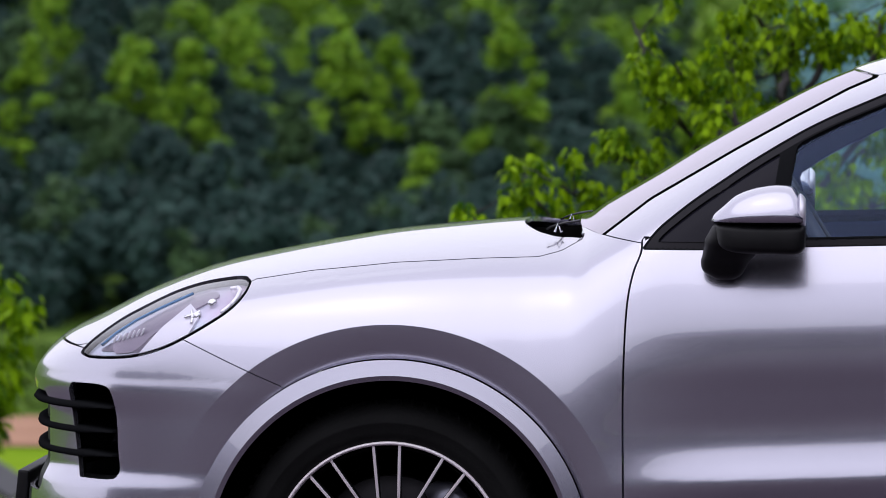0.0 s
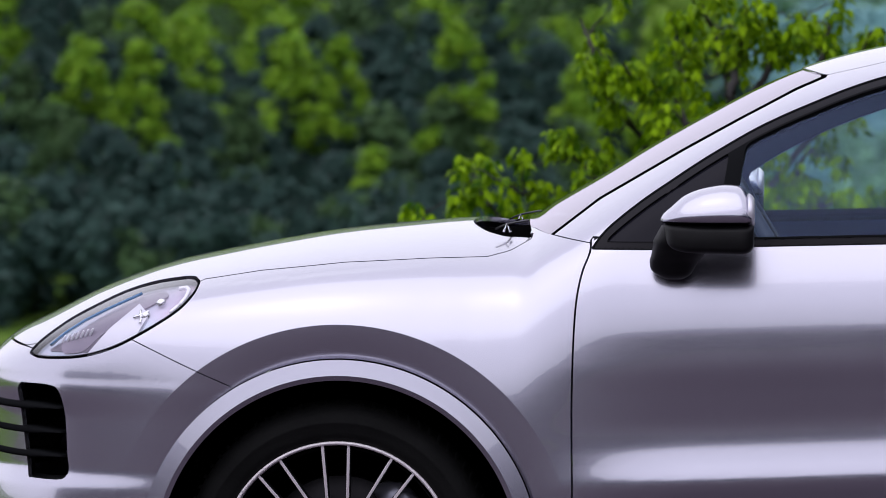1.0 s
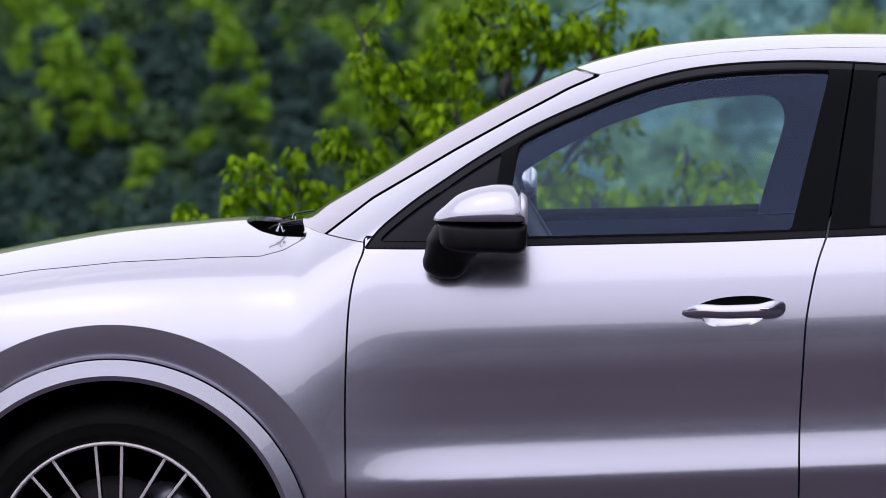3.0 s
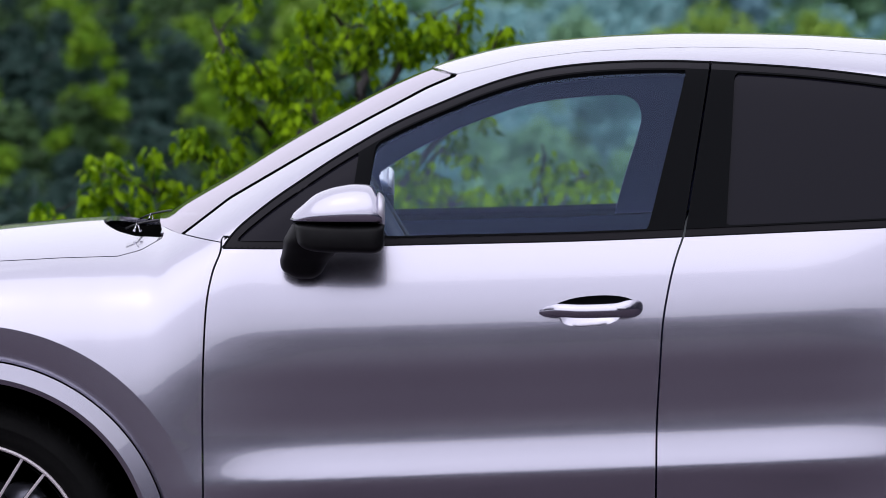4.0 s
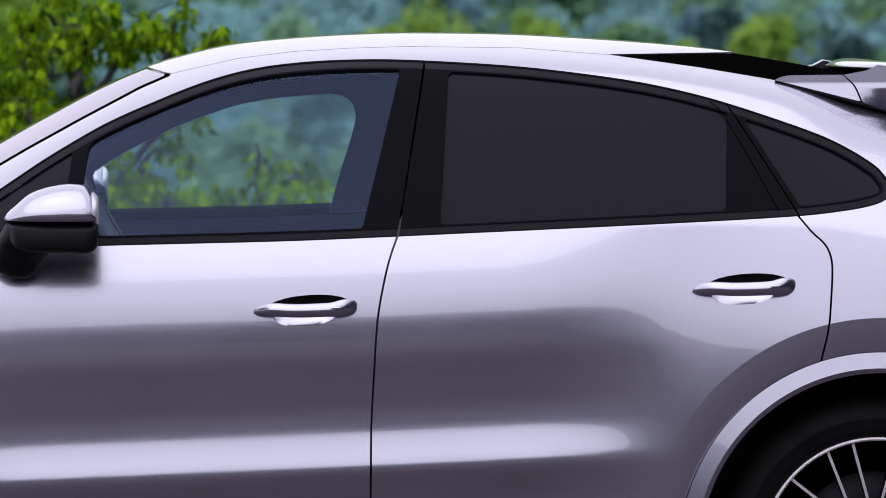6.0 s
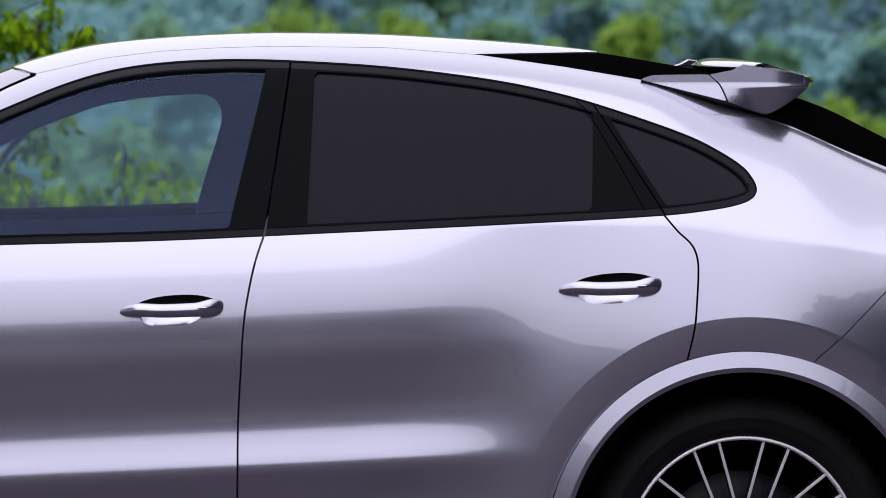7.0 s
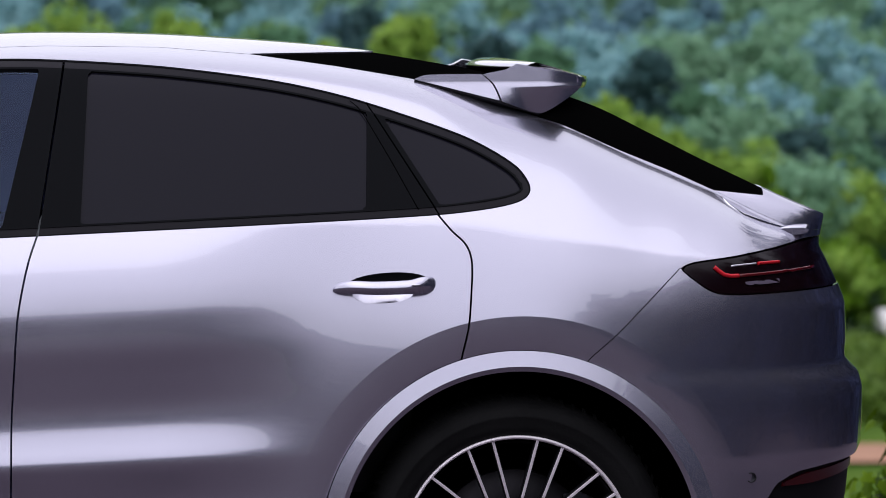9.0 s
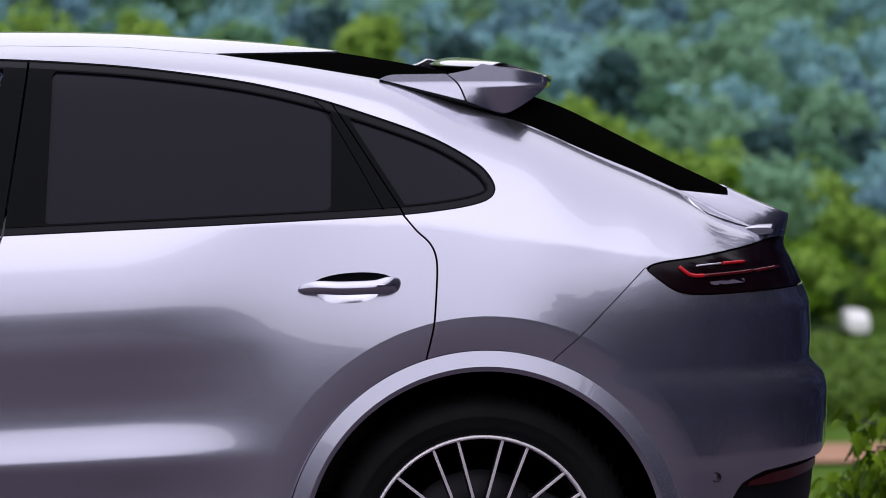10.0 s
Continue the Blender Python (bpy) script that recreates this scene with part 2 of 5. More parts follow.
def half_width(x, z):
    base = widest(x)
    zb = belt_z(x)
    zd = z - crease_z(x)
    zd = np.where(zd > 0.15, 0.15 + (zd - 0.15) * (0.545 - 0.15) / np.maximum(zb - crease_z(x) - 0.15, 0.1), zd)
    side = base + door_side(zd)
    high = z - zb
    above = base - 0.054 - tumble(x) * high - 0.25 * high * high
    side = np.where(high > 0, above, side)
    front = base + bumper_side(z)
    back = base + rear_side(z)
    back = np.where(z > 1.1, np.minimum(back, base - 0.075 - tumble(x) * (z - 1.1)), back)
    side = side * (1 - ease(x, -0.35, -0.65)) * (1 - ease(x, 3.1, 3.5)) + front * ease(x, -0.35, -0.65) + back * ease(x, 3.1, 3.5)
    for axle in (0.0, AXLE):
        reach = 1 - ease(np.abs(x - axle), 0.42, 0.90)
        flare = base + fender_side(x, z, axle)
        flare = np.where(high > 0, above, flare)
        side = side * (1 - reach) + flare * reach
    q = np.maximum(crown(x) - z, 0)
    fall = q / crown_drop(x)
    cap = 0.6 * fall ** np.where(fall < 1, 1 / crown_power(x), 1 / 2.2)
    w = soft_min(side, cap, 6 + 6 * ease(x, 0.3, 0.8))
    fr = (np.maximum(x - nose(z), 0) / 0.50) ** (1 / 3.0)
    w = soft_min(w, fr, 10)
    re = (np.maximum(tail(z) - x, 0) / 0.36) ** (1 / 3.0)
    return soft_min(w, re, 10)


def spaced():
    end = [0.26 * (i / 24) ** 2.6 for i in range(25)]
    mid = list(np.linspace(0.26, 4.55, 290)[1:-1])
    return np.array(end + mid + [4.81 - e for e in reversed(end)]) / 4.81


XI, VI = spaced(), np.concatenate([np.linspace(0, 0.93, 120), 1 - 0.07 * (1 - np.linspace(0, 1, 10)[1:]) ** 1.0])
FLOOR_Z = 0.22


def surface_grid():
    xi, vi = np.meshgrid(XI, VI, indexing="ij")
    x, z = -0.96 + 4.79 * xi, np.full(xi.shape, 0.7)
    for _ in range(40):
        z = crown(x) - (crown(x) - FLOOR_Z) * (1 - vi) ** 1.7
        x = 0.5 * x + 0.5 * (nose(z) + (tail(z) - nose(z)) * xi)
    w = half_width(x, z)
    w[:, -1] = 0
    w[0, :], w[-1, :] = 0, 0
    P = np.stack([x, -w, z], -1)
    N = np.cross(np.gradient(P, axis=0), np.gradient(P, axis=1))
    N /= np.maximum(np.linalg.norm(N, axis=-1, keepdims=True), 1e-12)
    N[N[..., 1] > 0.3] *= -1
    return P, N


def rounded(points, steps=4, corner=50):
    """A closed outline led smoothly through its points; turns sharper than corner degrees stay sharp."""
    c = np.array(points, float)
    n = len(c)
    t = (np.roll(c, -1, 0) - np.roll(c, 1, 0)) / 2
    a, b = c - np.roll(c, 1, 0), np.roll(c, -1, 0) - c
    turn = np.degrees(np.abs(np.arctan2(a[:, 0] * b[:, 1] - a[:, 1] * b[:, 0], (a * b).sum(1))))
    out = []
    for i in range(n):
        j = (i + 1) % n
        d = np.linalg.norm(c[j] - c[i])
        t0 = b[i] if turn[i] > corner else t[i] * d / max(np.linalg.norm(t[i]), 1e-9)
        t1 = b[i] if turn[j] > corner else t[j] * d / max(np.linalg.norm(t[j]), 1e-9)
        for k in range(steps):
            u = k / steps
            out.append((2 * u ** 3 - 3 * u * u + 1) * c[i] + (u ** 3 - 2 * u * u + u) * t0 + (3 * u * u - 2 * u ** 3) * c[j] + (u ** 3 - u * u) * t1)
    return [tuple(p) for p in out]


def inside(poly):
    """Signed distance to a closed polygon in the side view; negative inside."""
    c = np.array(poly, float)

    def distance(p):
        best, wind = np.full(len(p), 1e9), np.zeros(len(p), bool)
        for a, b in zip(c, np.roll(c, -1, axis=0)):
            e, d = b - a, p[:, [0, 2]] - a
            k = np.clip((d @ e) / (e @ e), 0, 1)
            best = np.minimum(best, np.hypot(d[:, 0] - k * e[0], d[:, 1] - k * e[1]))
            up = (a[1] <= p[:, 2]) != (b[1] <= p[:, 2])
            with np.errstate(divide="ignore", invalid="ignore"):
                cross = p[:, 0] < a[0] + (p[:, 2] - a[1]) * e[0] / (e[1] if e[1] else 1e-12)
            wind ^= up & cross
        return np.where(wind, -best, best)
    return distance


def right_of(a, b):
    """Signed distance to the line from a (above) to b (below); negative to its rear."""
    a, b = np.array(a, float), np.array(b, float)
    n = np.array([a[1] - b[1], b[0] - a[0]])
    n /= np.linalg.norm(n)
    return lambda p: -((p[:, [0, 2]] - a) @ n)


class Skin:
    """A triangle skin with normals that can be cut along lines."""
    def __init__(self, P, N, T):
        self.P, self.N, self.T = P, N, T

    def keep(self, value, level=0.0):
        """The piece where value(P) < level."""
        s = value(self.P) - level
        s[np.abs(s) < 1e-6] = -1e-6
        neg = s[self.T] < 0
        count = neg.sum(1)
        whole = self.T[count == 3]
        P, N, tris, made = list(self.P), list(self.N), [], {}

        def cut(i, j):
            key = (i, j) if i < j else (j, i)
            if key not in made:
                a, b = key
                k = s[a] / (s[a] - s[b])
                made[key] = len(P)
                P.append(self.P[a] + k * (self.P[b] - self.P[a]))
                n = self.N[a] + k * (self.N[b] - self.N[a])
                N.append(n / max(np.linalg.norm(n), 1e-9))
            return made[key]
        for t in self.T[(count == 1) | (count == 2)]:
            ring = []
            for m in range(3):
                i, j = int(t[m]), int(t[(m + 1) % 3])
                if s[i] < 0:
                    ring.append(i)
                if (s[i] < 0) != (s[j] < 0):
                    ring.append(cut(i, j))
            for m in range(1, len(ring) - 1):
                tris.append((ring[0], ring[m], ring[m + 1]))
        T = np.concatenate([whole, np.array(tris, int).reshape(-1, 3)])
        used, back = np.unique(T, return_inverse=True)
        return Skin(np.array(P)[used], np.array(N)[used], back.reshape(-1, 3))

    def split(self, value, gap=0.0):
        return self.keep(value, -gap), self.keep(lambda p: -value(p), -gap)

    def offset(self, d):
        return Skin(self.P + self.N * d, self.N, self.T)

    def mirrored(self):
        f = np.array([1, -1, 1.0])
        return Skin(self.P * f, self.N * f, self.T[:, ::-1])

    def plus(self, other):
        return Skin(np.concatenate([self.P, other.P]), np.concatenate([self.N, other.N]), np.concatenate([self.T, other.T + len(self.P)]))

    def mesh(self, name, material, flange=0.012):
        P, N, T = self.P, self.N, self.T
        e = np.concatenate([T[:, [0, 1]], T[:, [1, 2]], T[:, [2, 0]]])
        key = np.sort(e, 1)
        _, first, count = np.unique(key, axis=0, return_index=True, return_counts=True)
        rim = e[first[count == 1]]
        rim = rim[np.abs(P[rim][:, :, 1]).max(1) > 1e-4]
        verts, norms, faces = [P], [N], [T]
        if flange and len(rim):
            a, b = P[rim[:, 0]], P[rim[:, 1]]
            na, nb = N[rim[:, 0]], N[rim[:, 1]]
            out = np.cross(b - a, na)
            out /= np.maximum(np.linalg.norm(out, axis=1, keepdims=True), 1e-9)
            k = len(P)
            m = len(rim)
            verts += [a, b, b - nb * flange, a - na * flange]
            norms += [out, out, out, out]
            i = np.arange(m)
            faces += [np.stack([k + i + m, k + i, k + i + 2 * m], 1), np.stack([k + i, k + i + 3 * m, k + i + 2 * m], 1)]
        V, Nn, Fc = np.concatenate(verts), np.concatenate(norms), np.concatenate(faces)
        me = mesh_of(name, V, Fc, material)
        me.normals_split_custom_set_from_vertices([tuple(n) for n in Nn])
        return me


def true_normals(piece, axle, rise, sign, zone):
    """Re-lays a piece's points near a wing's edge on the exact surface, with normals of its own side of the edge."""
    P, N = piece.P.copy(), piece.N.copy()
    dx, dz = P[:, 0] - axle - 0.004, P[:, 2] - HUB_Z - rise
    r = np.maximum(np.hypot(dx, dz), 1e-6)
    near = (P[:, 2] > HUB_Z + 0.03) & (np.abs(r - 0.572) < zone) & (P[:, 1] < -0.5)
    k = np.where(sign > 0, np.maximum(r, 0.576), np.minimum(r, 0.568)) / r
    x, z = (axle + 0.004 + dx * k)[near], (HUB_Z + rise + dz * k)[near]
    h = 2e-4
    gx, gz = (half_width(x + h, z) - half_width(x - h, z)) / (2 * h), (half_width(x, z + h) - half_width(x, z - h)) / (2 * h)
    n = np.stack([-gx, -np.ones(len(x)), -gz], 1)
    N[near] = n / np.linalg.norm(n, axis=1, keepdims=True)
    P[near, 1] = -half_width(P[near, 0], P[near, 2])
    return Skin(P, N, piece.T)


def body_skin():
    P, N = surface_grid()
    a, b = P.shape[:2]
    idx = np.arange(a * b).reshape(a, b)
    q = np.stack([idx[:-1, :-1], idx[1:, :-1], idx[1:, 1:], idx[:-1, 1:]], -1).reshape(-1, 4)
    T = np.concatenate([q[:, [0, 1, 2]], q[:, [0, 2, 3]]])
    P, N = P.reshape(-1, 3), N.reshape(-1, 3)
    area = np.linalg.norm(np.cross(P[T[:, 1]] - P[T[:, 0]], P[T[:, 2]] - P[T[:, 0]]), axis=1)
    return Skin(P, N, T[area > 1e-10])


def loft(axis, stations, steps=24, power=2.6):
    """Rounded sections along an axis: (along, centre1, centre2, half1, half2); closed at both ends."""
    bm = bmesh.new()
    rings = []
    for s, c1, c2, h1, h2 in stations:
        ring = []
        for k in range(steps):
            a = 2 * math.pi * k / steps
            ca, sb = math.cos(a), math.sin(a)
            p = c1 + h1 * math.copysign(abs(ca) ** (2 / power), ca)
            q = c2 + h2 * math.copysign(abs(sb) ** (2 / power), sb)
            ring.append(bm.verts.new({"x": (s, p, q), "y": (p, s, q), "z": (p, q, s)}[axis]))
        rings.append(ring)
    for r1, r2 in zip(rings, rings[1:]):
        for k in range(steps):
            bm.faces.new((r1[k], r1[(k + 1) % steps], r2[(k + 1) % steps], r2[k])).smooth = True
    for r in (rings[0], rings[-1]):
        bm.faces.new(r)
    bmesh.ops.recalc_face_normals(bm, faces=bm.faces[:])
    return bm


def smooth_stations(stations, n):
    cols = [curve([(s[0], s[k]) for s in stations]) for k in range(1, 5)]
    return [(float(s), *(float(c(s)) for c in cols)) for s in np.linspace(stations[0][0], stations[-1][0], n)]


def tube(points, radius, steps=8):
    bm = bmesh.new()
    pts = [Vector(p) for p in points]
    rings = []
    for i, p in enumerate(pts):
        d = (pts[min(i + 1, len(pts) - 1)] - pts[max(i - 1, 0)]).normalized()
        u = d.orthogonal().normalized()
        v = d.cross(u)
        rings.append([bm.verts.new(p + radius * (math.cos(2 * math.pi * k / steps) * u + math.sin(2 * math.pi * k / steps) * v)) for k in range(steps)])
    for a, b in zip(rings, rings[1:]):
        for k in range(steps):
            bm.faces.new((a[k], a[(k + 1) % steps], b[(k + 1) % steps], b[k])).smooth = True
    bm.faces.new(rings[0]), bm.faces.new(rings[-1])
    bmesh.ops.recalc_face_normals(bm, faces=bm.faces[:])
    return bm


# outlines in the side view (x, z)
GLAZING = [(0.612, 1.121), (0.640, 1.160), (0.668, 1.187), (0.737, 1.241), (0.805, 1.287), (0.873, 1.332), (0.941, 1.373), (1.01, 1.412), (1.079, 1.445), (1.148, 1.474), (1.217, 1.502), (1.286, 1.526), (1.356, 1.545), (1.426, 1.558),
           (1.495, 1.566), (1.564, 1.571), (1.66, 1.574), (1.754, 1.573), (1.9, 1.566), (2.05, 1.555), (2.219, 1.535), (2.356, 1.513), (2.493, 1.481), (2.63, 1.438), (2.767, 1.389), (2.836, 1.356), (2.904, 1.312), (2.929, 1.281),
           (2.937, 1.254), (2.925, 1.234), (2.890, 1.219), (2.818, 1.206), (2.703, 1.194), (2.386, 1.177), (1.733, 1.148), (1.474, 1.138), (1.2, 1.132), (1.01, 1.128), (0.792, 1.121)]
OPENING = [(0.971, 1.255), (1.051, 1.307), (1.127, 1.347), (1.204, 1.384), (1.28, 1.413), (1.356, 1.439), (1.432, 1.454), (1.508, 1.463), (1.583, 1.468), (1.621, 1.469), (1.652, 1.462), (1.672, 1.443), (1.682, 1.409), (1.676, 1.371), (1.662, 1.321), (1.644, 1.262), (1.625, 1.192), (1.612, 1.136), (1.326, 1.128), (1.034, 1.119), (0.989, 1.194)]
HEADLAMP = [(-0.786, 0.856), (-0.765, 0.88), (-0.694, 0.933), (-0.624, 0.971), (-0.554, 1.004), (-0.484, 1.026), (-0.414, 1.039), (-0.372, 1.042), (-0.354, 1.034), (-0.358, 1.013),
            (-0.386, 0.978), (-0.442, 0.939), (-0.526, 0.892), (-0.583, 0.869), (-0.639, 0.855), (-0.7, 0.849), (-0.765, 0.848)]
INTAKE = [(-0.82, 0.783), (-0.72, 0.783), (-0.70, 0.772), (-0.688, 0.745), (-0.679, 0.699), (-0.675, 0.615), (-0.671, 0.572), (-0.68, 0.556), (-0.70, 0.55), (-0.785, 0.55), (-0.80, 0.66)]
TAIL_LAMP = [(3.301, 1.058), (3.315, 1.066), (3.343, 1.073), (3.441, 1.084), (3.582, 1.104), (3.666, 1.118), (3.9, 1.12), (3.9, 1.0), (3.673, 0.999), (3.582, 0.996), (3.413, 0.994), (3.371, 1.006), (3.336, 1.03)]
DOOR_A = [(0.613, 1.15), (0.613, 1.117), (0.595, 1.071), (0.581, 1.003), (0.574, 0.907), (0.570, 0.771), (0.570, 0.634), (0.573, 0.37)]
DOOR_B = [(1.732, 1.152), (1.711, 1.095), (1.694, 1.027), (1.680, 0.945), (1.672, 0.822), (1.665, 0.686), (1.663, 0.519), (1.663, 0.37)]
DOOR_C = [(2.694, 1.205), (2.735, 1.155), (2.762, 1.13), (2.776, 1.105), (2.781, 1.072), (2.776, 0.989), (2.769, 0.921), (2.751, 0.843), (2.72, 0.7), (2.5, 0.5), (2.4, 0.37)]
BONNET_GAP = [(-0.348, 1.040), (-0.202, 1.063), (0.006, 1.084), (0.214, 1.094), (0.353, 1.097), (0.408, 1.110), (0.463, 1.140)]
BONNET_BACK = [(0.44, 1.138), (0.39, 1.138), (0.34, 1.147), (0.305, 1.157), (0.285, 1.163), (0.285, 1.3)]
SEAL = [(0.480, 1.128), (0.499, 1.142), (0.624, 1.237), (0.832, 1.358), (0.971, 1.434), (1.109, 1.506), (1.185, 1.538)]
RAIL = [(1.185, 1.538), (1.35, 1.575), (1.49, 1.592), (1.63, 1.600), (1.77, 1.604), (2.05, 1.600), (2.279, 1.582), (2.489, 1.552), (2.672, 1.521), (2.80, 1.487), (2.911, 1.450), (3.047, 1.406), (3.188, 1.343), (3.33, 1.285), (3.443, 1.234)]


def build_car():
    car = thing("car", "silver five-door coupe SUV with black trim, parked", "car")
    skin = body_skin()

    def add(name, piece, material, label="", flange=0.012, both=True, parent=None):
        """A part of each side."""
        near = part(name, piece.mesh(name, material, flange), material, parent or car, label)
        if both:
            part(name, piece.mirrored().mesh(name, material, flange), material, parent or car, label)
        return near

    def across(name, piece, material, label="", flange=0.012):
        """One part that reaches over both sides."""
        return part(name, piece.plus(piece.mirrored()).mesh(name, material, flange), material, car, label)

    arches = ((0.006, HUB_Z), (AXLE, HUB_Z + 0.008))
    for ax, az in arches:
        skin = skin.keep(lambda p: 0.438 - np.hypot(p[:, 0] - ax, p[:, 2] - az))
    for ax, az in arches:
        trim, skin = skin.split(lambda p: np.maximum(np.hypot(p[:, 0] - ax, p[:, 2] - az) - 0.489, 0.30 - p[:, 2]), 0.0008)
        # flat bevelled moulding: a face that leans outwards and a chamfer at its inner edge
        face, edge = trim.split(lambda p: 0.450 - np.hypot(p[:, 0] - ax, p[:, 2] - az))
        for piece, lean, name in ((face, 0.18, "wheel_arch_trim"), (edge, -0.55, "wheel_arch_edge")):
            rad = np.stack([piece.P[:, 0] - ax, 0 * piece.P[:, 0], piece.P[:, 2] - az], 1)
            r = np.linalg.norm(rad, axis=1, keepdims=True)
            out = 0.004 + (0.18 * (0.489 - r) if lean > 0 else 0.18 * 0.039 - 0.55 * (0.450 - r))
            n = np.array([0, -1.0, 0]) + rad / r * lean
            flat = piece.P * (1, 0, 1) + np.array([0, -0.978, 0])
            shaped = Skin(flat + np.array([0, -1.0, 0]) * out, n / np.linalg.norm(n, axis=1, keepdims=True), piece.T)
            add(name, shaped, SILVER, flange=0.05 if lean < 0 else 0.006)

    for ax, rise in ((0.0, 0.0), (AXLE, 0.008)):
        band, rest = skin.split(lambda p: np.hypot(p[:, 0] - ax - 0.004, p[:, 2] - HUB_Z - rise) - 0.572)
        skin = true_normals(band, ax, rise, -1, 0.09).plus(true_normals(rest, ax, rise, 1, 0.05))
    lamp, skin = skin.split(inside(rounded(HEADLAMP)), 0.003)
    glow, skin = skin.split(inside(rounded(TAIL_LAMP)), 0.002)
    hole, skin = skin.split(inside(rounded(INTAKE)))
    grille, skin = skin.split(lambda p: np.maximum.reduce([p[:, 0] + 0.86, -p[:, 1] - 0.52, p[:, 2] - 0.75, 0.50 - p[:, 2]]))
    across("grille", grille.offset(-0.02), SATIN, "black front grille")
    add("intake_back", hole.offset(-0.13), UNDER, flange=0)
    add("intake_wall", hole, SATIN, flange=0.13).data = hole_wall(hole)

    # glazing and its black surround
    glazed = inside(rounded(GLAZING))
    window, skin = skin.split(glazed, 0.0)
    whole = window
    for line, half in ((right_of((1.807, 1.563), (1.732, 1.152)), 0.0028), (right_of((2.549, 1.455), (2.706, 1.195)), 0.002)):
        one, two = window.split(line, half)
        window = one.plus(two)
    bar_a, bar_b = right_of((0.948, 1.36), (0.912, 1.13)), right_of((0.985, 1.36), (0.948, 1.13))
    pil_a, pil_b = right_of((1.745, 1.542), (1.644, 1.160)), right_of((1.865, 1.545), (1.834, 1.164))
    pil_c, pil_d = right_of((2.545, 1.48), (2.525, 1.16)), right_of((2.565, 1.455), (2.722, 1.195))
    panes = [("quarter_pane", lambda p: np.maximum(glazed(p) + 0.020, -bar_a(p)), PRIVACY),
             ("front_window", lambda p: np.maximum.reduce([glazed(p) + 0.024, bar_b(p), -pil_a(p)]), CLEAR),
             ("rear_window_pane", lambda p: np.maximum.reduce([glazed(p) + 0.024, pil_b(p), -pil_c(p)]), PRIVACY),
             ("quarter_window", lambda p: np.maximum(glazed(p) + 0.024, pil_d(p)), PRIVACY)]
    labels = {"quarter_pane": "dark fixed triangular pane", "front_window": "clear side glass", "rear_window_pane": "dark privacy glass", "quarter_window": "dark fixed quarter glass"}
    for name, where, material in panes:
        pane, window = window.split(where)
        g = add(name, pane.offset(-0.006), material, labels[name], flange=0)
    liner = whole.keep(lambda p: p[:, 0] - 1.95).keep(lambda p: -inside(rounded(OPENING))(p))
    liner = Skin(liner.P + (0, 0.06, 0), liner.N, liner.T).mirrored()
    part("window_liner", liner.mesh("window_liner", LINER, 0.006), LINER, car, "pale grey lining round the window")
    rubber, window = window.split(lambda p: np.maximum(glazed(p) + 0.0035, -0.020 - glazed(p)))
    add("window_trim", window, TRIM, "black window surround", flange=0.02)
    add("window_rubber", rubber.offset(-0.002), RUBBER_TRIM, "dark grey rubber seal round the glass", flange=0.004)

    for side in (1, -1):
        line = [(x, -side * (float(half_width(np.array([x]), np.array([z]))[0]) + 0.0004), z) for x, z in ((2.502, 1.470), (2.520, 1.455), (2.535, 1.434), (2.568, 1.374), (2.60, 1.315), (2.63, 1.256), (2.655, 1.208))]
        part("pillar_seam", tube(line, 0.0012, 6), UNDER, car, "thin seam in the door pillar")

    # doors with their handle pockets
    doors = ((DOOR_A + DOOR_B[::-1], "front_door", (1.503, 0.973), 0.0), (DOOR_B + DOOR_C[::-1], "rear_door", (2.563, 1.020), 0.03))
    for outline, name, grip, rise in doors:
        door, skin = skin.split(inside(rounded(outline, 3)), 0.0024)
        pocket_zone = lambda p: pocket_shape(p, grip) - 1
        bowl, door = door.split(pocket_zone)
        near = add(name, door, SILVER, "silver painted " + name.replace("_", " "), both=False)
        far = part(name, door.mirrored().mesh(name, SILVER), SILVER, car, "silver painted " + name.replace("_", " "))
        for host, flip in ((near, 1), (far, -1)):
            handle_set(host, bowl, grip, flip)

    # bumpers, bonnet, wings
    front, skin = skin.split(inside([(-0.508, 0.901), (-0.395, 0.850), (-0.257, 0.790), (-0.2, 0.70), (-0.2, 0.1), (-1.3, 0.1), (-1.3, 0.86), (-0.885, 0.872), (-0.80, 0.868), (-0.775, 0.866), (-0.72, 0.87), (-0.65, 0.88), (-0.56, 0.90)]), 0.0012)
    lower, front = front.split(lambda p: np.maximum(p[:, 2] - 0.34, p[:, 0] + 0.30))
    across("front_bumper", front, SILVER, "silver painted front bumper")
    across("front_lip", lower, SATIN, "black lower lip")
    bonnet, skin = skin.split(inside(BONNET_GAP + BONNET_BACK + [(-1.3, 1.3), (-1.3, 0.865), (-0.885, 0.874), (-0.80, 0.870), (-0.72, 0.89), (-0.5, 0.99), (-0.36, 1.03)]), 0.0008)
    across("bonnet", bonnet, SILVER, "silver painted bonnet")
    cowl, skin = skin.split(inside(BONNET_BACK[::-1] + [(0.47, 1.141), (0.475, 1.135), (0.445, 1.16), (0.428, 1.175), (0.425, 1.3)]))
    across("cowl", cowl.offset(-0.03), UNDER, "black plastic cowl")
    rear, skin = skin.split(inside([(3.301, 1.062), (3.136, 0.904), (3.064, 0.843), (3.0, 0.6), (3.0, 0.1), (4.0, 0.1), (4.0, 1.01), (3.4, 1.01)]), 0.0012)
    skirt, rear = rear.split(inside([(3.50, 0.46), (3.545, 0.525), (3.60, 0.552), (3.70, 0.565), (4.0, 0.585), (4.0, 0.1), (3.4, 0.1)]))
    across("rear_bumper", rear, SILVER, "silver painted rear bumper")
